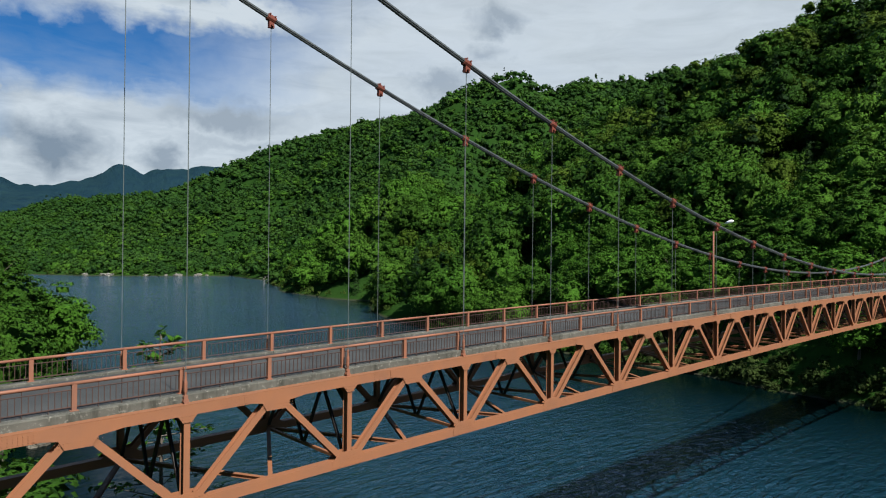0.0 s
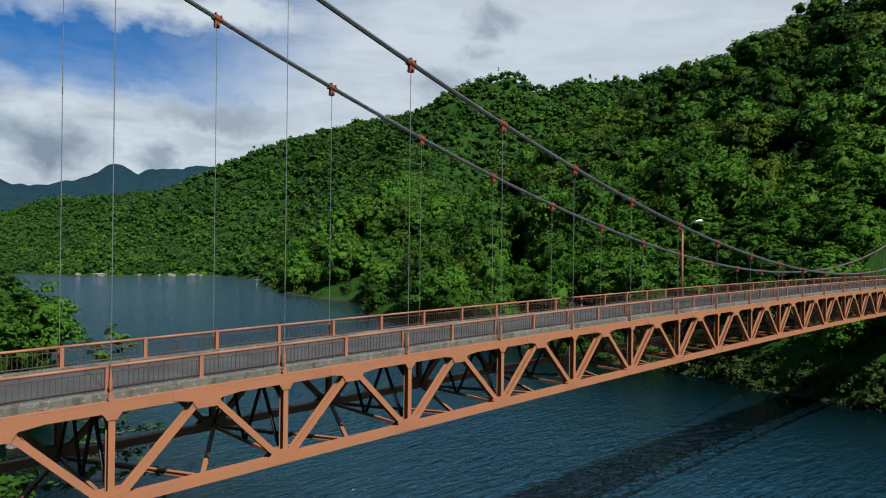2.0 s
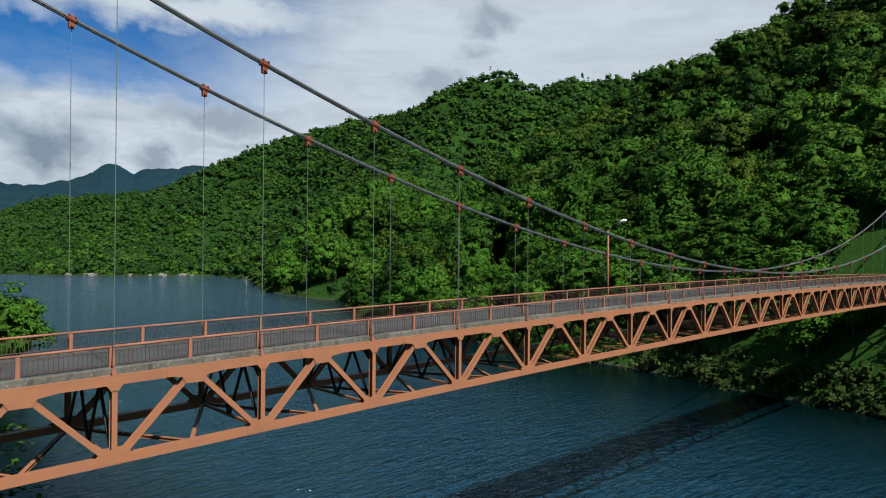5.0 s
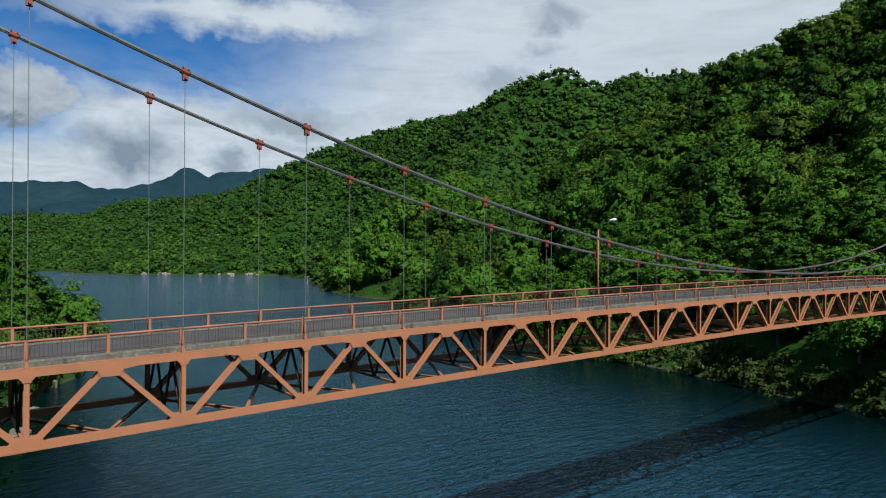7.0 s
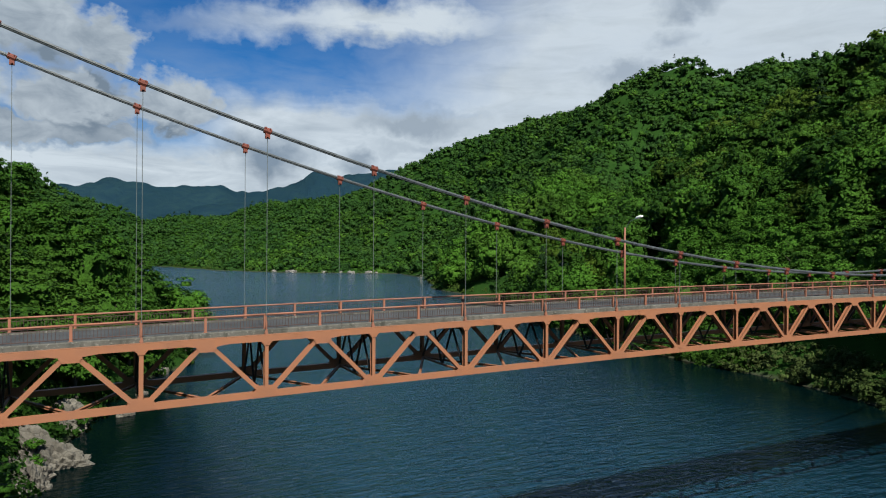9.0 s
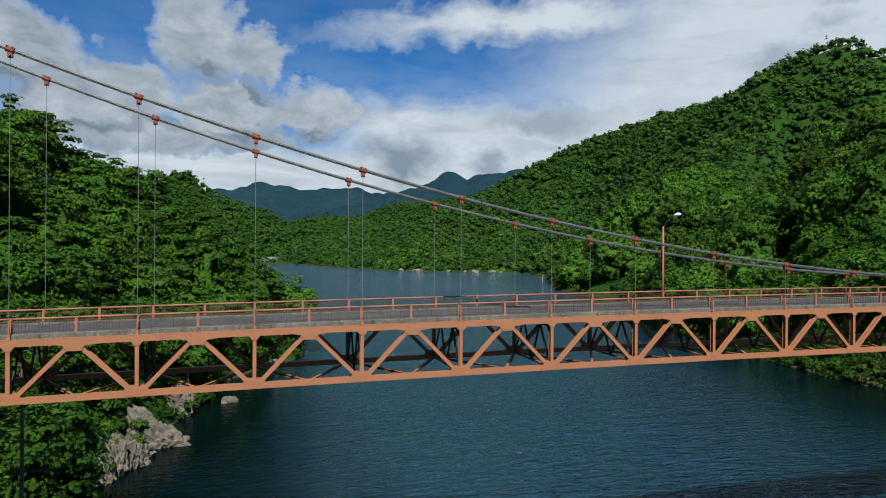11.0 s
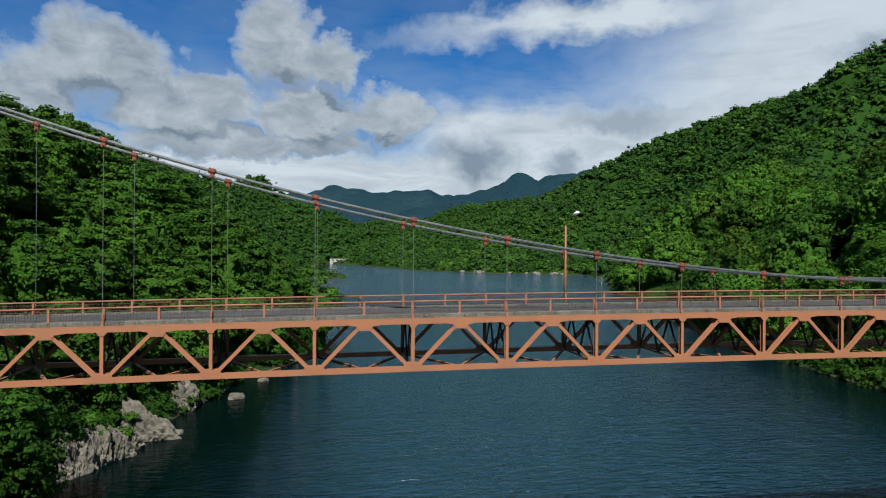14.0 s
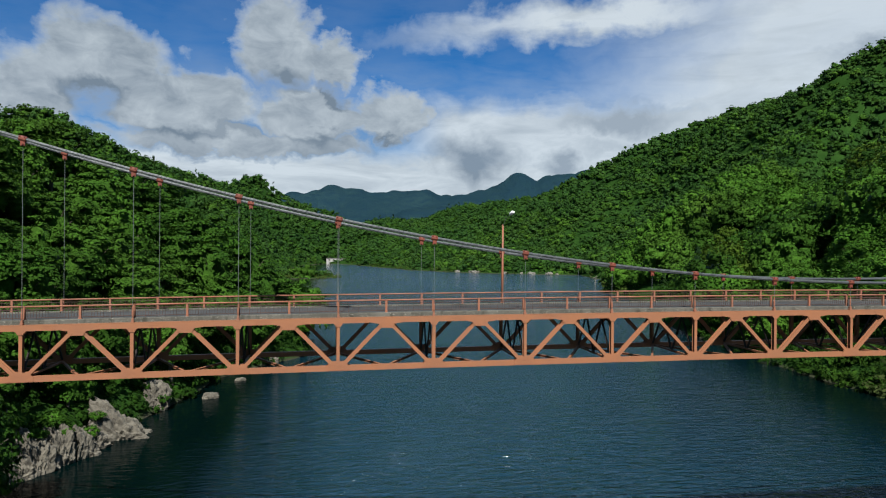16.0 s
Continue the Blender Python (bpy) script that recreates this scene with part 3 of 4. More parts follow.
def many_crowns(name, label, spots, radii, forms, mats, rng, stretch=(0.85, 1.2)):
    """A wood that nobody could count, joined into one mesh; its trees differ in leaf colour."""
    out, tint = [], []
    pick = rng.randint(0, len(forms), len(spots))
    turn = rng.uniform(0, 6.283, len(spots))
    kind = rng.randint(0, len(mats), len(spots))
    for k in range(len(forms)):
        sel = pick == k
        if not sel.any():
            continue
        c, s = np.cos(turn[sel])[:, None, None], np.sin(turn[sel])[:, None, None]
        f = forms[k][None]
        r = radii[sel][:, None, None]
        x, y = (f[..., 0] * c - f[..., 1] * s) * r, (f[..., 0] * s + f[..., 1] * c) * r
        z = f[..., 2] * r * rng.uniform(*stretch, sel.sum())[:, None, None]
        q = np.stack([x, y, z], -1) + spots[sel][:, None, None, :]
        w = np.broadcast_to(f[..., 5], x.shape)
        q = np.concatenate([q, np.stack([f[..., 3] * c - f[..., 4] * s, f[..., 3] * s + f[..., 4] * c, w], -1)], -1)
        out.append(q.reshape(-1, 4, 6))
        tint.append(np.repeat(kind[sel], len(forms[k])))
    mesh = quads_mesh(name, np.concatenate(out), mats[0])
    for m in mats[1:]:
        mesh.materials.append(m)
    mesh.polygons.foreach_set("material_index", np.concatenate(tint).astype(np.int32))
    return tagged(new(name, mesh), label, "woodland", kind="stuff")


def reach(x, y):
    return np.hypot(x - 15, y + 25)


def facing(x, y):
    """How far the ground at a place slopes towards the middle of the lake."""
    e = 12.0
    gx = (ground_height(x + e, y) - ground_height(x - e, y)) / (2 * e)
    gy = (ground_height(x, y + e) - ground_height(x, y - e)) / (2 * e)
    d = reach(x, y)
    return (gx * (x - 15) + gy * (y + 25)) / d


def in_sight(p, tall):
    """Whether a tree of that height shows from the bridge, past the ground and trees before it."""
    ok = np.zeros(len(p), dtype=bool)
    for ex, ey in ((-6.0, -18.0), (28.0, -34.0)):
        clear = np.ones(len(p), dtype=bool)
        for t in np.linspace(0.12, 0.97, 34):
            x, y = ex + (p[:, 0] - ex) * t, ey + (p[:, 1] - ey) * t
            line = 4.0 + (p[:, 2] + tall - 4.0) * t
            clear &= ground_height(x, y) + 2.0 < line
        ok |= clear
    return ok


def scatter(step, near, far, seed, low_edge=1.3):
    """Uneven rows of places on the dry slopes between two distances from the bridge."""
    rng = np.random.RandomState(seed)
    x, y = np.meshgrid(np.arange(-far, far, step), np.arange(-200, far, step))
    x = (x + rng.uniform(-0.48, 0.48, x.shape) * step).ravel()
    y = (y + rng.uniform(-0.48, 0.48, y.shape) * step).ravel()
    d = reach(x, y)
    b = np.degrees(np.arctan2(x - 15, y + 25))
    ok = (d >= near) & (d < far) & (b > -44) & (b < 90) & ~((np.abs(y - 2.5) < 8.0) & (x < 139))
    ok &= ~((x < 60) & (y < 2))
    x, y = x[ok], y[ok]
    z = ground_height(x, y)
    ok = (z > WATER + low_edge + np.where((x > 150) & (y > 170) & (y < 340), 0.7, 0.0)) & (facing(x, y) > -0.22)
    return np.stack([x, y, z], -1)[ok], rng


def woods(label, step, near, far, radius, lift, quads, size, forms, mats, seed, spare=None, pads=20, width=0.33, seg=5, flat=0.8, tall=1.2, uneven=1.0, tilt=0.4, heart=0.78, own=0.4):
    spots, rng = scatter(step, near, far, seed)
    spots = spots[in_sight(spots, radius * 2.6)]
    if spare is not None:
        spots = spots[~spare(spots)]
    r = radius * (1 + uneven * rng.uniform(-0.3, 0.3, len(spots))) * (1 + uneven * 0.18 * wave(spots[:, 0], spots[:, 1], 16, seed))
    r = np.clip(r * (1 + uneven * rng.choice([-0.25, 0.0, 0.0, 0.25], len(spots))), radius * 0.5, radius * 1.5)
    spots[:, 2] += lift * r + uneven * rng.uniform(-0.35, 0.3, len(spots)) * r
    shapes = [crown_quads(quads, size, rng, pads, tall, flat, width, tilt=tilt, seg=seg, heart=heart, own=own) for _ in range(forms)]
    dark = rng.uniform(size=len(spots)) < 0.03
    many_crowns("woodland", label, spots[~dark], r[~dark], shapes, mats, rng)
    if dark.any():
        shapes = [conifer_quads(int(quads * 0.8), size, rng) for _ in range(3)]
        many_crowns("woodland", "dark conifers among the broadleaf forest", spots[dark], r[dark] * 1.1, shapes, [M_PINE], rng)


def waterside(p):
    """The stretch of bank whose trees stand free enough to be told apart."""
    x, y, z = p[:, 0], p[:, 1], p[:, 2]
    left = (x < 40) & (y < 135) & ((x > -18) | (x > -36) & (y > 50))
    right = (x > 110) & (x < 152) & (y < 125)
    return left | right


def lime_stand(p):
    """Younger, lighter stand that covers the headland."""
    x, y = p[:, 0], p[:, 1]
    return (x > 150) & (x < 345) & (y > 185) & (y < 375) & (wave(x, y, 30, 9) > -0.55)


FOREST = [M_LEAF, M_LIME, M_DEEP, M_LEAF, M_OLIVE]
woods("distant green broadleaf forest over the hills", 9.8, 900, 1650, 5.4, 0.3, 12, 0.32, 6, [M_FARLEAF, M_FARLEAF, M_DEEP], 11, pads=3, width=0.6, seg=4, tall=0.8, uneven=0.5, tilt=0.2, heart=0.96)
woods("dense green broadleaf forest on the hillsides", 7.0, 430, 900, 4.6, 0.3, 32, 0.23, 12, [M_FARLEAF, M_DEEP, M_FARLEAF, M_FARLEAF, M_LEAF], 15, pads=3, width=0.58, seg=4, tall=0.8, uneven=1.0, tilt=0.36, heart=0.84)
woods("dense green broadleaf forest above the lake shore", 9.6, 205, 430, 6.6, 0.8, 540, 0.08, 8, [M_LEAF, M_DEEP, M_LEAF, M_DEEP, M_OLIVE], 21, spare=lime_stand, pads=20, width=0.37, seg=4, tall=1.05, uneven=0.85, tilt=0.45, heart=0.8, own=0.7)
woods("bright lime-green round-crowned trees on the headland", 10.5, 205, 430, 7.0, 0.75, 640, 0.074, 6, [M_LIME, M_LIME, M_LEAF], 22, spare=lambda p: ~lime_stand(p), pads=22, width=0.37, seg=4, tall=1.0, uneven=0.9, tilt=0.45, heart=0.8, own=0.7)
woods("lush green broadleaf trees on the steep valley side", 8.2, 40, 205, 5.8, 0.95, 1150, 0.06, 8, FOREST, 31, spare=waterside, pads=26, width=0.35, seg=4, flat=0.8, tall=1.1, tilt=0.45, own=0.7)


def make_tree(seed, tall, mat=M_LEAF, flat=0.42):
    """A broadleaf tree about two units across: forked trunk, limbs and stepped pads of foliage."""
    rng = np.random.RandomState(seed)
    tree = tagged(new("tree"), "broadleaf tree with layered bright green foliage on steep bank", "tree", "trees on the lake banks")
    g = Geo()
    lean = rng.uniform(-0.12, 0.12, 2)
    fork = Vector((lean[0] * 0.6, lean[1] * 0.6, -0.55))
    g.tube([(0, 0, -1.6), (lean[0] * 0.3, lean[1] * 0.3, -1.1), fork, fork + Vector((lean[0], lean[1], 0.9))], [0.075, 0.058, 0.048, 0.015], 7)
    for k in range(7):
        a, up = 0.9 * k + rng.uniform(-0.3, 0.3), rng.uniform(0.1, 0.75)
        end = Vector((math.cos(a) * 0.72, math.sin(a) * 0.72, up * 0.9 - 0.1))
        base = fork + Vector((0, 0, rng.uniform(-0.25, 0.4)))
        g.tube([base, base.lerp(end, 0.5) + Vector((0, 0, 0.06)), end], [0.026, 0.018, 0.006], 5)
    part("trunk", g, M_BARK, tree, "grey-brown trunk and limbs")
    q = crown_quads(1500, 0.056, rng, 28, tall, flat, 0.34, 0.5, 0.34, 4, 0.62, 0.65)
    part("crown", quads_mesh("crown", q, mat), mat, tree)
    return tree


def bank_trees():
    spots, rng = scatter(6.6, 25, 205, 31, 1.6)
    spots = spots[waterside(spots)]
    spots = spots[(spots[:, 0] < 60) | (spots[:, 1] > 95) | (spots[:, 2] > WATER + 6.2)]
    spots = spots[~((spots[:, 0] < 40) & (spots[:, 1] > 33) & (spots[:, 1] < 58) & (spots[:, 2] < WATER + 2.6))]
    spots = spots[(spots[:, 0] > 40) | (spots[:, 0] < -8) | (spots[:, 1] > 20)]
    # young trees that crowd the foot of the abutment
    young = np.array([(-6.0, 13.5), (-5.0, 23.0), (-7.5, 35.0), (0.5, 25.0), (-2.0, 29.0), (139.0, 33.0), (144.0, 43.0), (149.0, 53.0), (154.0, 64.0), (161.0, 76.0)])
    spots = np.concatenate([spots, np.column_stack([young, ground_height(young[:, 0], young[:, 1])])])
    kinds = [make_tree(100 + k, 1.1 + 0.06 * k) for k in range(6)] + [make_tree(120 + k, 1.1 + 0.06 * k, M_LIME, 0.72) for k in range(3)]
    used = [False] * 9
    for x, y, z in spots:
        k = rng.randint(0, 6) if x < 60 and rng.uniform() < 0.85 or x > 60 and rng.uniform() < 0.3 else rng.randint(6, 9)
        size = (5.2 if y > 85 and x < 40 else 4.5) * rng.uniform(0.7, 1.25)
        if x < 40 and y < 34:
            size = min(max(size, 3.8), 4.4) if y < 26 else min(size, 3.4)
        if x > 130 and 30 < y < 80:
            size = max(size, 5.2)
        m = pose(x, y, z + 1.1 * size, rng.uniform(-5, 5), rng.uniform(-5, 5), rng.uniform(0, 360)) @ Matrix.Diagonal((size, size, size * rng.uniform(0.95, 1.15), 1))
        if not used[k]:
            used[k] = True
            kinds[k].matrix_basis = m
        else:
            ob = copy_thing(kinds[k], Matrix())
            ob.matrix_basis = m


bank_trees()


def pine(x, y, top_z):
    """A thin young pine that stands beside the bridge."""
    rng = np.random.RandomState(77)
    z = float(ground_height(np.array([x]), np.array([y]))[0])
    tree = tagged(new("pine_tree"), "thin sparse young pine beside the bridge", "tree")
    tree.location = (x, y, z)
    tall = top_z - z
    g = Geo().tube([(0, 0, 0), (0.1, 0, tall * 0.5), (0, 0.1, tall)], [0.16, 0.1, 0.02], 7)
    centres, ways = [], []
    for k in range(46):
        h = tall * (0.45 + 0.55 * k / 46)
        a, r = k * 2.4, 3.0 * (1 - k / 50) ** 0.8 + 0.3
        e = Vector((math.cos(a) * r, math.sin(a) * r, h + 0.25))
        g.tube([(0, 0, h), e], [0.03, 0.008], 4)
        for t in np.linspace(0.3, 1.0, 18):
            centres.append(np.array([e.x * t, e.y * t, h + 0.25 * t]) + rng.normal(size=3) * 0.09)
            ways.append((0.2 * math.cos(a), 0.2 * math.sin(a), 1.0))
    part("trunk", g, M_BARK, tree)
    q = leaf_quads(np.array(centres), np.array(ways), np.full(len(centres), 0.16), rng, 0.4)
    part("crown", quads_mesh("crown", q, M_LIME), M_LIME, tree)


pine(2.7, 9.2, 0.35)


def shrubs(label, mat, seed, count, radius, box, low_edge, high_edge):
    """Low growth along a stretch of shore."""
    rng = np.random.RandomState(seed)
    x, y = rng.uniform(box[0], box[1], count), rng.uniform(box[2], box[3], count)
    z = ground_height(x, y)
    ok = (z > WATER + low_edge + np.where((x > 150) & (y > 170) & (y < 340), 0.7, 0.0)) & (z < WATER + high_edge)
    spots = np.stack([x, y, z], -1)[ok]
    r = radius * rng.uniform(0.5, 1.3, len(spots))
    spots[:, 2] += r * 0.35
    forms = [crown_quads(48, 0.19, rng, 3, 0.8, 0.7, 0.6, seg=0) for _ in range(4)]
    tagged(many_crowns("shrubs", label, spots, r, forms, [mat], rng), "", "shrubs")


shrubs("pale green shrubs along the foot of the bank", M_SHRUB, 41, 2000, 1.6, (104, 145, -40, 62), -0.3, 5.0)
shrubs("yellow-green grass and scrub on the headland shore", M_MEADOW, 42, 2200, 1.5, (140, 240, 170, 400), -0.5, 3.0)
shrubs("green scrub on the far lake shore", M_MEADOW, 43, 1800, 2.2, (-60, 330, 480, 950), -0.2, 2.2)
# added shrubs, their dark leaf colour standing in for shade under overhanging trees
shrubs("shrubs coloured dark green for shade under the trees at the waterline", M_DEEP, 46, 1100, 1.7, (108, 155, 58, 135), -0.4, 8.0)
shrubs("bright grass on a low spit", M_MEADOW, 45, 700, 1.5, (-60, 45, 450, 520), -0.4, 3.0)
shrubs("green shrubs between shore rocks", M_DEEP, 44, 1000, 1.4, (-16, 26, 30, 125), 0.2, 9.0)


# ---- shore rocks ----
def boulder(name, label, x, y, size, seed, rough=1.0, mat=M_ROCK, slope=0.0, turn=None, sink=0.1):
    """A fractured rock; slope lets its top fall away towards its own +x end."""
    bm = bmesh.new()
    bmesh.ops.create_icosphere(bm, subdivisions=3 if y > 300 else 5 if max(size) > 2 else 4, radius=1.0)
    shift = Vector((seed * 7.3, seed * 3.1, seed * 5.7))
    for v in bm.verts:
        p = v.co.copy()
        p = p / (abs(p.x) ** 4 + abs(p.y) ** 4 + abs(p.z) ** 4) ** 0.25 * 0.85
        q = Vector((p.x * size[0], p.y * size[1], p.z * size[2]))
        warp = Vector((q.x, q.y, q.z * 0.45)) + 0.5 * Vector((noise.noise(q * 0.6 + shift), noise.noise(q * 0.6 - shift), noise.noise(q * 0.5)))
        n = noise.noise(q * 0.28 + shift) * 0.4 + noise.noise(q * 1.2 + shift) * 0.12 + noise.noise(q * 4.5 + shift) * 0.04
        for f, a in ((0.55, 0.20), (1.3, 0.13), (3.0, 0.07)):
            d, at = noise.voronoi(warp * f + shift)
            n += a * (noise.cell(at[0] * 9.7) - 0.5) * 1.5 - (a * 0.55 if d[1] - d[0] < 0.08 else 0)
        k = 1 + n * rough * 0.6
        fall = 1 - slope * (0.5 + 0.5 * p.x) if p.z > 0 else 1
        v.co = Vector((q.x * k, q.y * k, q.z * k * fall))
    m = bpy.data.meshes.new(name)
    bm.to_mesh(m)
    bm.free()
    m.materials.append(mat)
    ob = new(name, m)
    z = float(ground_height(np.array([x * 1.0]), np.array([y * 1.0]))[0])
    ob.location = (x, y, max(min(z, WATER + 1.2), WATER) - sink * size[2])
    ob.rotation_euler = (0, 0, seed * 1.3 if turn is None else turn)
    return tagged(ob, label, "rock", "rocks on the lake shore")


OUTCROP = "grey-tan fractured rock outcrop at the waterline"
for k, (x, y, sx, sy, sz, slope, turn) in enumerate([
        (4.3, 52.4, 4.8, 3.0, 8.8, 0.93, 0.15), (2.2, 48.0, 2.6, 2.2, 5.4, 0.5, 0.7), (2.2, 44.6, 2.2, 1.9, 5.0, 0.35, 0.9), (0.7, 42.2, 2.0, 1.9, 6.2, 0.15, 0.9),
        (-0.4, 39.6, 2.4, 1.8, 5.8, 0.2, 0.8), (-1.0, 37.4, 2.2, 1.5, 4.4, 0.3, 0.8), (-3.6, 40.6, 2.4, 2.2, 6.6, 0.1, 0.5), (4.9, 66.0, 2.6, 2.4, 4.4, 0.4, 0.3), (11.6, 72.2, 1.6, 1.0, 1.1, 0.3, 0.3), (14.2, 85.5, 1.4, 1.2, 1.1, 0.3, 1.0), (18.0, 102, 1.8, 1.4, 1.3, 0.3, 0.4)]):
    boulder("shore_rock", OUTCROP, x, y, (sx, sy, sz), 3 + k, 0.62 if sx > 4 else 0.85, M_ROCK, slope, turn)


def rock_shrub(x, y, z, size, seed):
    rng = np.random.RandomState(seed)
    ob = tagged(new("shrub"), "low bright green shrub growing on the shore rock", "shrub")
    ob.location = (x, y, z)
    part("stem", Geo().tube([(0, 0, -0.8), (0, 0, size * 0.4)], [0.06, 0.03], 6), M_BARK, ob)
    q = crown_quads(420, 0.10, rng, 9, 0.6, 0.7, 0.45, seg=4)
    q[..., :3] *= size
    part("foliage", quads_mesh("foliage", q, M_LIME), M_LIME, ob)


for k, (x, y, z, size) in enumerate([(0.2, 42.4, -14.9, 1.1), (-0.4, 40.2, -15.9, 1.0), (1.3, 43.0, -16.4, 0.8), (2.6, 47.0, -17.6, 0.9), (2.4, 49.6, -16.4, 0.9), (-2.6, 40.0, -14.6, 1.2)]):
    rock_shrub(x, y, z, size, 60 + k)
rng_rock = random.Random(5)
for k in range(16):
    t = k / 15
    x = 150 + 160 * t + rng_rock.uniform(-4, 4)
    y0 = 640
    while y0 > 480 and float(ground_height(np.array([x]), np.array([y0 * 1.0 - 1]))[0]) > WATER + 0.4:
        y0 -= 2
    if rng_rock.random() < 0.75:
        s = rng_rock.uniform(1.6, 3.4)
        boulder("shore_rock", "pale boulder on the far lake shore", x, y0, (s * 1.6, s, s * 0.9), 20 + k, mat=M_PALEROCK)


# ---- small things on the shores ----
def far_building(x, y):
    """A low white concrete boathouse wall at the head of the lake."""
    house = tagged(new("boathouse"), "low white concrete building at the far shore", "building")
    house.location = (x, y, WATER + 1.0)
    part("wall", Geo().box(-16, 16, -3, 3, -4, 6.6), M_PLASTER, house)
    part("roof", Geo().box(-16.4, 16.4, -3.4, 3.4, 6.6, 7.1), M_CONCRETE, house)
    for k in range(5):
        part("window", Geo().box(-13 + k * 5.6, -10.6 + k * 5.6, -3.06, -2.9, 3.6, 5.4), M_SHADESTEEL, house)


far_building(40.0, 905.0)


def dead_tree(x, y):
    tree = tagged(new("dead_tree"), "bleached bare drowned tree standing in the lake", "dead tree")
    tree.location = (x, y, WATER - 0.5)
    rng = random.Random(4)
    g = Geo().tube([(0, 0, 0), (0.3, 0.1, 2.5), (0.2, 0.3, 6.0)], [0.28, 0.2, 0.06], 7)
    part("trunk", g, M_DEADWOOD, tree)
    for k in range(11):
        a, h = k * 2.4, 1.2 + 0.4 * k
        r = 2.8 * rng.uniform(0.6, 1.2)
        e = Vector((math.cos(a) * r, math.sin(a) * r, h + rng.uniform(0.8, 2.0)))
        part("branch", Geo().tube([(0.2, 0.1, h), Vector((0.2, 0.1, h)).lerp(e, 0.5) + Vector((0, 0, 0.3)), e], [0.1, 0.07, 0.03], 5), M_DEADWOOD, tree)


dead_tree(203.0, 382.0)


def pole_pair(x, y):
    """A pair of utility poles with cross arms on the wooded slope."""
    z = float(ground_height(np.array([x]), np.array([y]))[0])
    pole = tagged(new("utility_pole"), "grey twin utility poles with cross arms above the trees", "utility pole")
    pole.location = (x, y, z)
    tall = 13.0 - z
    for e in (-0.8, 0.8):
        part("pole", Geo().tube([(e, 0, 0), (e, 0, tall)], [0.16, 0.1], 8), M_CONCRETE, pole)
    for h in (0.4, 1.4):
        part("cross_arm", Geo().beam((-1.5, 0, tall - h), (1.5, 0, tall - h), 0.1, 0.12), M_CONCRETE, pole)


pole_pair(158.0, 104.0)

# ---- the suspension bridge ----
MID, PANEL, WIDE = 63.5, 5.0, 5.09
K0, K1 = -2, 27


def low(x):
    """Height of the bottom chord's middle: the deck is cambered."""
    return -2.164 - 0.00018 * (x - MID) ** 2


def top(x):
    return low(x) + 2.455


def cable_z(x):
    return 2.018 + 0.002946 * (x - MID) ** 2


bridge = new("suspension_bridge")
tagged(bridge, "orange-painted steel truss suspension bridge with grey cables over a lake", "bridge")


def truss(y, out):
    """One stiffening truss; out is -1 for the side that faces away from the road at y = 0."""
    for k in range(K0, K1):
        a, b = k * PANEL, (k + 1) * PANEL
        mid = (a + b) / 2
        g = Geo()
        for p, q in ((a, mid), (mid, b)):
            g.beam((p, y, top(p)), (q, y, top(q)), 0.30, 0.28)
            g.beam((p, y, top(p) + 0.142), (q, y, top(q) + 0.142), 0.31, 0.012)
        part("top_chord", g, M_ORANGE, bridge)
        g = Geo()
        g.beam((a, y, low(a)), (mid, y, low(mid)), 0.28, 0.27)
        g.beam((mid, y, low(mid)), (b, y, low(b)), 0.28, 0.27)
        part("bottom_chord", g, M_ORANGE, bridge)
        # gusset under the chord where two diagonals meet
        t = top(mid)
        for s in (-1, 1):
            part("gusset_plate", Geo().plate([(mid - 0.95, t - 0.12), (mid - 0.42, t - 0.2), (mid - 0.3, t - 0.42), (mid + 0.3, t - 0.42), (mid + 0.42, t - 0.2), (mid + 0.95, t - 0.12), (mid + 0.95, t + 0.12), (mid - 0.95, t + 0.12)], y + s * 0.155, 0.014), M_ORANGE, bridge)
        for p, s in ((a, 1), (b, -1)):
            lo = Vector((p + s * 0.32, y, low(p) + 0.22))
            hi = Vector((mid - s * 0.30, y, t - 0.30))
            g = Geo()
            for e in (-1, 1):
                g.beam(lo + Vector((0, e * 0.115, 0)), hi + Vector((0, e * 0.115, 0)), 0.016, 0.18)
            g.beam(lo, hi, 0.22, 0.014)
            part("diagonal", g, M_ORANGE, bridge)
    for k in range(K0, K1 + 1):
        x = k * PANEL
        lo, hi = low(x), top(x)
        g = Geo()
        for e in (-1, 1):
            g.box(x - 0.082, x + 0.082, y + e * 0.12 - 0.008, y + e * 0.12 + 0.008, lo + 0.1, hi - 0.1)
        g.box(x - 0.008, x + 0.008, y - 0.112, y + 0.112, lo + 0.1, hi - 0.1)
        part("vertical", g, M_ORANGE, bridge)
        for s in (-1, 1):
            part("gusset_plate", Geo().plate([(x - 0.6, lo - 0.1), (x + 0.6, lo - 0.1), (x + 0.6, lo + 0.12), (x + 0.32, lo + 0.34), (x - 0.32, lo + 0.34), (x - 0.6, lo + 0.12)], y + s * 0.145, 0.014), M_ORANGE, bridge)
            part("gusset_plate", Geo().plate([(x - 0.26, hi - 0.12), (x - 0.11, hi - 0.32), (x + 0.11, hi - 0.32), (x + 0.26, hi - 0.12)], y + s * 0.146, 0.014), M_ORANGE, bridge)


truss(0.0, -1)


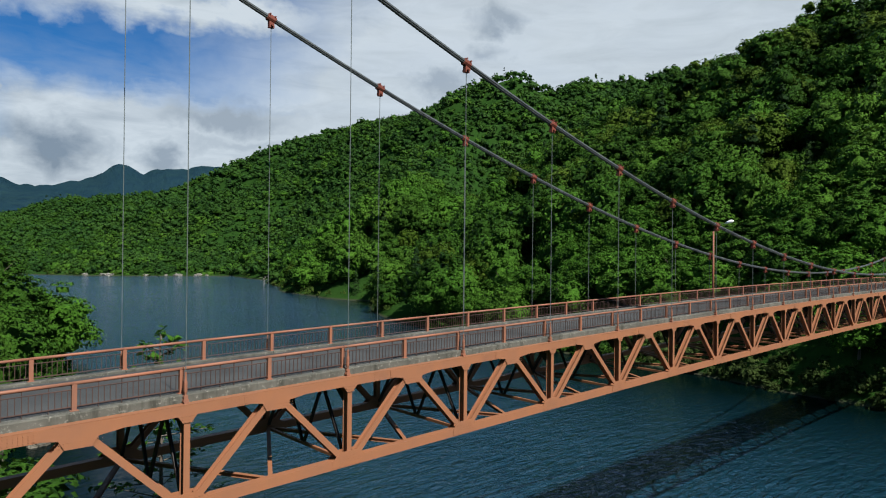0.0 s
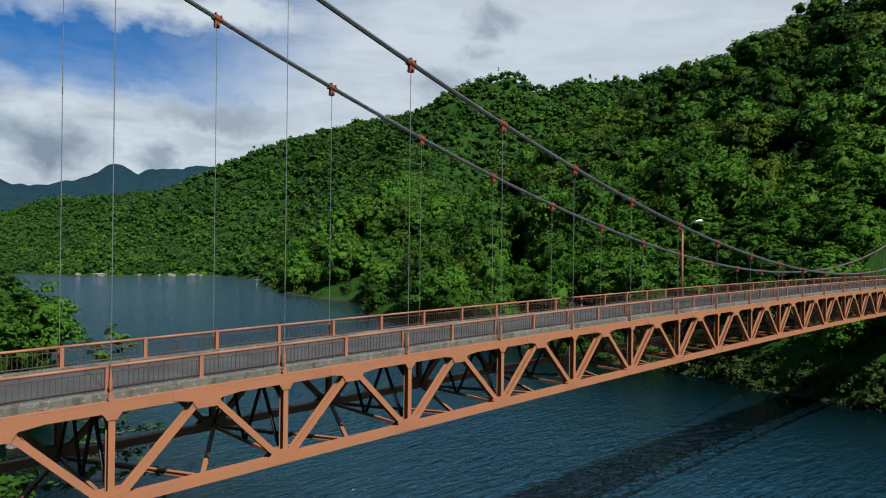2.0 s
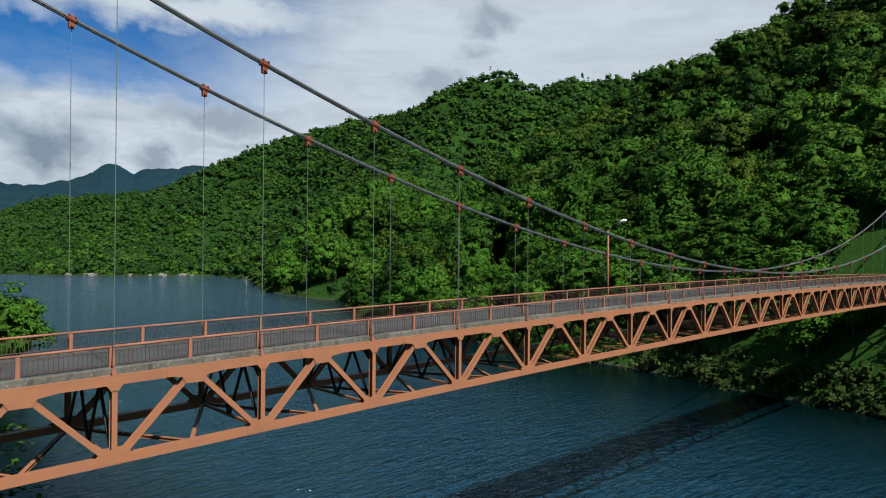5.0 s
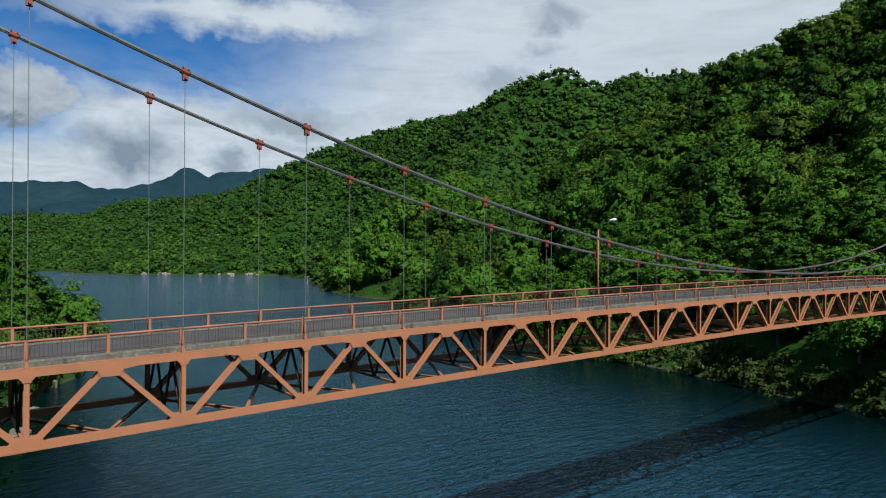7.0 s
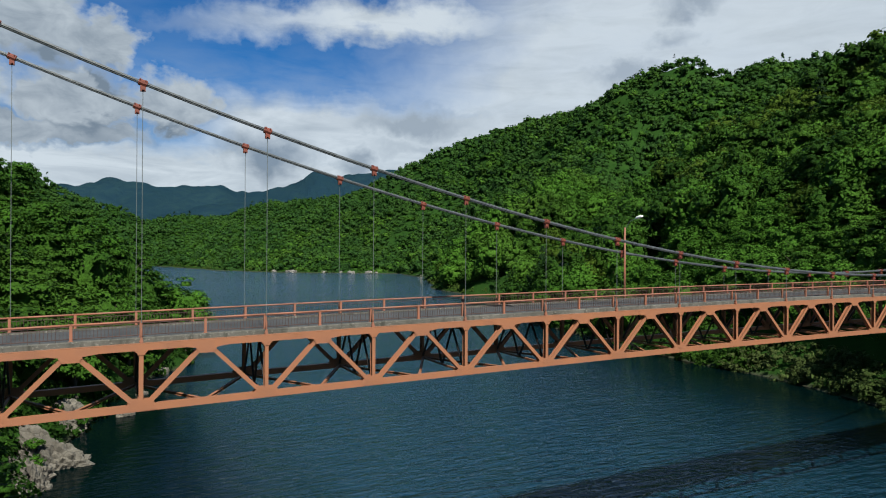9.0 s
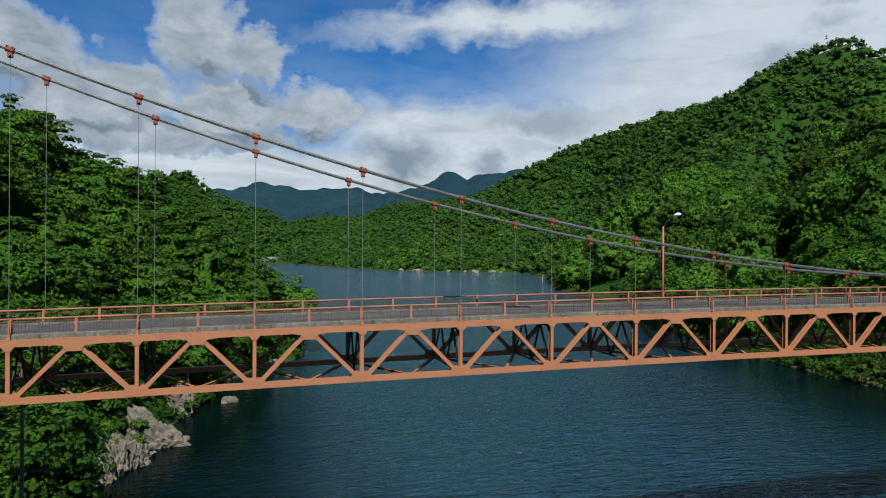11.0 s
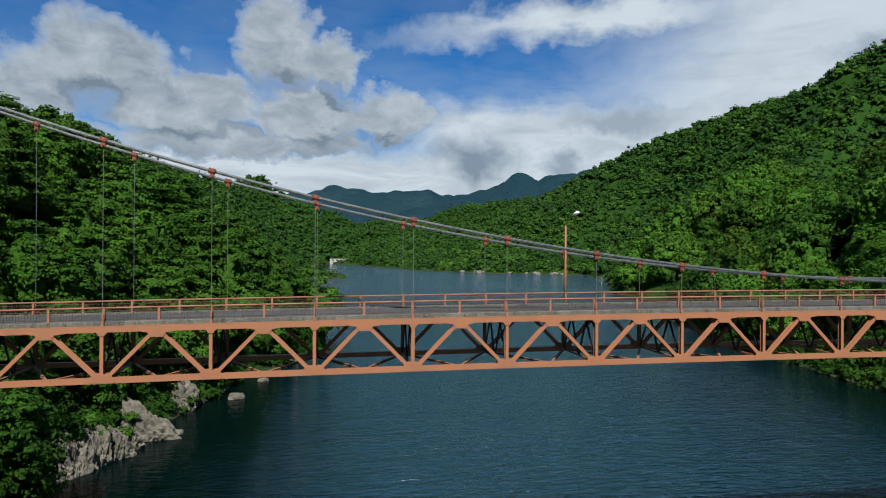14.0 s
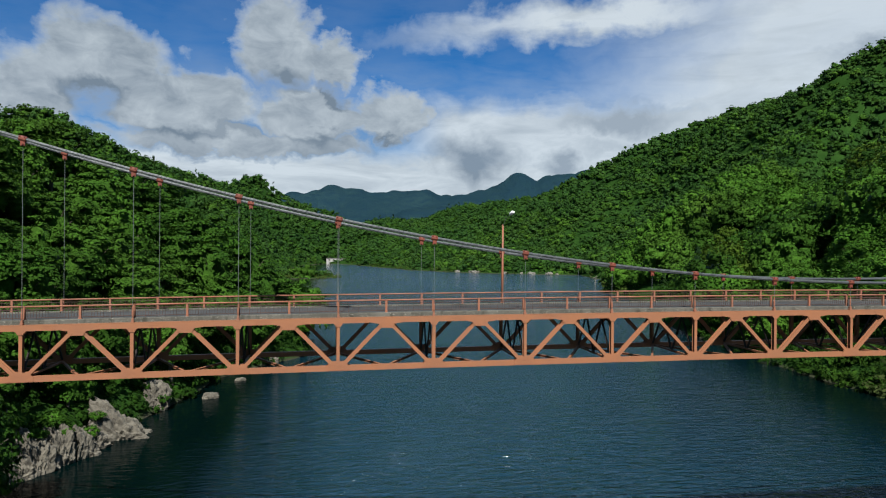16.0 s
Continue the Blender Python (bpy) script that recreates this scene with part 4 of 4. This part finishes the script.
def bolts():
    """Bolt heads on the plates of the side that faces the open water."""
    g = Geo()

    def head(x, z):
        y = -0.168
        g.add([(x - 0.014, y, z), (x, y, z - 0.014), (x + 0.014, y, z), (x, y, z + 0.014), (x, y - 0.012, z)], [(0, 1, 4), (1, 2, 4), (2, 3, 4), (3, 0, 4)])

    for k in range(-1, 9):
        a = k * PANEL
        for x, z, w, rows in ((a + 2.5, top(a + 2.5) - 0.3, 0.5, 2), (a, low(a) + 0.12, 0.42, 3), (a, top(a) - 0.22, 0.14, 3), (a + 1.25, top(a + 1.25), 0.34, 3)):
            n = int(w * 2 / 0.09)
            for r in range(rows):
                for i in range(n + 1):
                    head(x - w + 2 * w * i / n, z + 0.08 * (r - (rows - 1) / 2))
    tagged(part("bolt_heads", g, M_ORANGE, bridge), kind="stuff")


bolts()
truss(WIDE, 1)


def cross_frames():
    for k in range(K0, K1 + 1):
        x = k * PANEL
        lo, hi = low(x), top(x)
        # floor beams, sway braces, brackets and stringers take the shade-dark steel colour
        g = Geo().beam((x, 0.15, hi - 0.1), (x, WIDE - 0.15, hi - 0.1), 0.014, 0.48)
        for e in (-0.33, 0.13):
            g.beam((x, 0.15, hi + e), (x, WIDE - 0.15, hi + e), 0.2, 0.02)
        part("floor_beam", g, M_SHADESTEEL, bridge)
        part("lower_strut", Geo().beam((x, 0.14, lo), (x, WIDE - 0.14, lo), 0.1, 0.1), M_ORANGE, bridge)
        mid = WIDE / 2
        for y0, y1, z0 in ((0.16, 1.35, lo + 0.12), (mid - 0.06, 1.45, lo + 0.05), (mid + 0.06, WIDE - 1.45, lo + 0.05), (WIDE - 0.16, WIDE - 1.35, lo + 0.12)):
            g = Geo()
            for e in (-0.035, 0.035):
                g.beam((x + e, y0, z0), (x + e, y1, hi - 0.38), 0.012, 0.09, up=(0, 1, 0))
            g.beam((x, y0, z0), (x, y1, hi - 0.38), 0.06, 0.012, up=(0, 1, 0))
            part("sway_brace", g, M_SHADESTEEL, bridge)
        for y0, s in ((0.16, 1), (WIDE - 0.16, -1)):
            part("bracket", Geo().add([(x - 0.01, y0, hi - 0.75), (x + 0.01, y0, hi - 0.75), (x - 0.01, y0, hi - 0.3), (x + 0.01, y0, hi - 0.3), (x - 0.01, y0 + s * 0.5, hi - 0.3), (x + 0.01, y0 + s * 0.5, hi - 0.3)], [(0, 2, 4), (1, 5, 3), (0, 4, 5, 1), (2, 3, 5, 4), (0, 1, 3, 2)]), M_SHADESTEEL, bridge)
        if k < K1:
            b = x + PANEL
            m = x + PANEL / 2
            for p in (x, b):
                g = Geo()
                for e in (-0.05, 0.05):
                    g.beam((m, 0.14, low(m) + e), (p, WIDE - 0.14, low(p) + e), 0.13, 0.014)
                g.beam((m, 0.14, low(m)), (p, WIDE - 0.14, low(p)), 0.014, 0.1)
                part("lateral_brace", g, M_ORANGE, bridge)
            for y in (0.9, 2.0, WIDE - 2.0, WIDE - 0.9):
                part("stringer", Geo().beam((x, y, top(x) + 0.05), (b, y, top(b) + 0.05), 0.14, 0.26), M_SHADESTEEL, bridge)


cross_frames()


def deck():
    rng = random.Random(8)
    for k in range(K0, K1):
        x, b = k * PANEL, (k + 1) * PANEL
        part("deck_slab", Geo().beam((x, WIDE / 2, top(x) + 0.17), (b, WIDE / 2, top(b) + 0.17), WIDE - 0.32, 0.16), M_CONCRETE, bridge)
        part("road_surface", Geo().beam((x, WIDE / 2, top(x) + 0.265), (b, WIDE / 2, top(b) + 0.265), WIDE - 0.94, 0.03), M_ASPHALT, bridge)
        for y, s in ((0.28, -1), (WIDE - 0.28, 1)):
            g = Geo()
            cuts = [x + 0.015] + sorted(rng.uniform(x + 0.3, b - 0.3) for _ in range(5)) + [b - 0.015]
            ends = []
            for p in cuts:
                z0, z1 = top(p) + 0.145, top(p) + 0.36
                w = rng.uniform(-0.008, 0.008)
                h = rng.uniform(-0.008, 0.008)
                yo, yi = y + s * (0.19 + w), y - s * 0.18
                ends.append([(p, yo, z0), (p, yo, z1 - 0.03 + h), (p, yo - s * 0.03, z1 + h), (p, yi + s * 0.02, z1 + h), (p, yi, z1 - 0.02 + h), (p, yi, z0)])
            n = len(ends[0])
            v = [q for e in ends for q in e]
            f = [tuple(range(n)), tuple((len(ends) - 1) * n + i for i in range(n - 1, -1, -1))]
            for e in range(len(ends) - 1):
                f += [(e * n + i, (e + 1) * n + i, (e + 1) * n + (i + 1) % n, e * n + (i + 1) % n) for i in range(n)]
            part("kerb", g.add(v, f), M_CONCRETE, bridge)


deck()

RAIL_H = 0.635


def kerb_top(x):
    return top(x) + 0.36


def railings():
    """Steel parapets: square posts, a round handrail, two thin bars and dark balusters, some of them long."""
    short = Geo().box(-0.008, 0.008, -0.008, 0.008, 0.09, 0.49).mesh("baluster")
    long = Geo().box(-0.011, 0.011, -0.011, 0.011, -0.03, RAIL_H).mesh("baluster")
    far_rest = Geo()
    for y, side in ((0.30, -1), (WIDE - 0.30, 1)):
        for k in range(K0 * 2, K1 * 2):
            x, b = k * 2.5, k * 2.5 + 2.5
            z, zb = kerb_top(x), kerb_top(b)
            post = Geo().box(x - 0.055, x + 0.055, y - 0.05, y + 0.05, z - 0.03, z + RAIL_H - 0.02)
            post.box(x - 0.09, x + 0.09, y - 0.085, y + 0.085, z - 0.02, z + 0.012)
            part("rail_post", post, M_RAIL, bridge)
            part("handrail", Geo().tube([(x, y, z + RAIL_H), (b, y, zb + RAIL_H)], 0.045, 8), M_RAIL, bridge, smooth=True)
            for h, r in ((0.49, 0.014), (0.09, 0.019)):
                part("rail_bar", Geo().tube([(x, y, z + h), (b, y, zb + h)], r, 6), M_BALUSTER, bridge)
            for i in range(1, 19):
                t = i / 19
                bx, bz = x + 2.5 * t, z + (zb - z) * t
                tall = i in (4, 8, 11, 15)
                if side < 0 and 0 <= x < 41:
                    ob = part("baluster", long if tall else short, M_BALUSTER, bridge)
                    ob.location = (bx, y, bz)
                else:
                    far_rest.box(bx - 0.008, bx + 0.008, y - 0.008, y + 0.008, bz + (-0.03 if tall else 0.09), bz + (RAIL_H if tall else 0.49))
    tagged(part("balusters", far_rest, M_BALUSTER, bridge), kind="stuff")


railings()


def cables():
    for y in (0.0, WIDE):
        xs = [-12 + i * 1.25 for i in range(122)]
        main = part("main_cable", Geo().tube([(x, y, cable_z(x)) for x in xs], 0.05, 8), M_CABLE, bridge, "grey main cable of parallel steel ropes", smooth=True)
        for a in range(6):
            dy, dz = 0.058 * math.cos(a * math.pi / 3), 0.058 * math.sin(a * math.pi / 3)
            part("rope", Geo().tube([(x, y + dy, cable_z(x) + dz) for x in xs], 0.031, 7), M_CABLE, main, smooth=True)
        for k in range(K0, K1 + 1):
            x = k * PANEL
            z = cable_z(x)
            s = 2 * 0.002946 * (x - MID)
            d = Vector((1, 0, s)).normalized()
            c = Vector((x, y, z))
            g = Geo().tube([c - d * 0.17, c - d * 0.15, c + d * 0.15, c + d * 0.17], [0.12, 0.14, 0.14, 0.12], 10)
            g.box(x - 0.10, x + 0.10, y - 0.07, y + 0.07, z - 0.34, z - 0.08)
            g.tube([(x, y - 0.16, z - 0.26), (x, y + 0.16, z - 0.26)], 0.05, 8)
            for e in (-0.1, 0.1):
                g.tube([(x + e, y - 0.17, z + 0.1 + s * e), (x + e, y + 0.17, z + 0.1 + s * e)], 0.03, 6)
            part("cable_clamp", g, M_CLAMP, main, "rusty red cable clamp")
            base = top(x) + 0.16
            if z - 0.3 > base + 0.5:
                part("hanger", Geo().tube([(x, y, base + 0.6), (x, y, z - 0.3)], 0.013, 6), M_HANGER, bridge, "thin galvanised hanger rope")
            g = Geo().tube([(x, y - 0.06, base + 0.05), (x, y + 0.06, base + 0.05)], 0.075, 8)
            g.box(x - 0.05, x + 0.05, y - 0.045, y - 0.025, base - 0.1, base + 0.2)
            g.box(x - 0.05, x + 0.05, y + 0.025, y + 0.045, base - 0.1, base + 0.2)
            g.tube([(x, y, base + 0.1), (x, y, base + 0.24), (x, y, base + 0.3), (x, y, base + 0.52), (x, y, base + 0.6), (x, y, base + 0.8)], [0.03, 0.032, 0.048, 0.048, 0.03, 0.02], 8)
            part("hanger_socket", g, M_RAIL, bridge)


cables()


def street_lamp(x, y):
    z = kerb_top(x)
    lamp = tagged(new("street_lamp"), "slim rusty street lamp with white head on bridge edge", "street lamp")
    lamp.location = (x, y, z - 0.3)
    part("pole", Geo().tube([(0, 0, 0), (0, 0, 2.2), (0, 0, 5.1)], [0.075, 0.07, 0.055], 10), M_RAIL, lamp, smooth=True)
    part("arm", Geo().tube([(0, 0, 5.0), (0.1, -0.35, 5.5), (0.25, -0.9, 5.72)], 0.022, 6), M_CABLE, lamp)
    g = Geo().tube([(0.2, -0.75, 5.66), (0.23, -0.9, 5.72), (0.3, -1.15, 5.8), (0.33, -1.3, 5.82)], [0.03, 0.1, 0.11, 0.05], 10)
    part("head", g, M_LAMP, lamp, "white lamp head", smooth=True)


street_lamp(40.0, WIDE - 0.28)


def towers():
    for x in (-12.0, 139.0):
        g = Geo()
        for y in (0.0, WIDE):
            g.beam((x, y, -12), (x, y, cable_z(x) + 0.2), 0.7, 0.9, up=(1, 0, 0))
        g.beam((x, 0, cable_z(x) - 0.8), (x, WIDE, cable_z(x) - 0.8), 0.6, 0.8)
        part("tower", g, M_ORANGE, bridge)


towers()
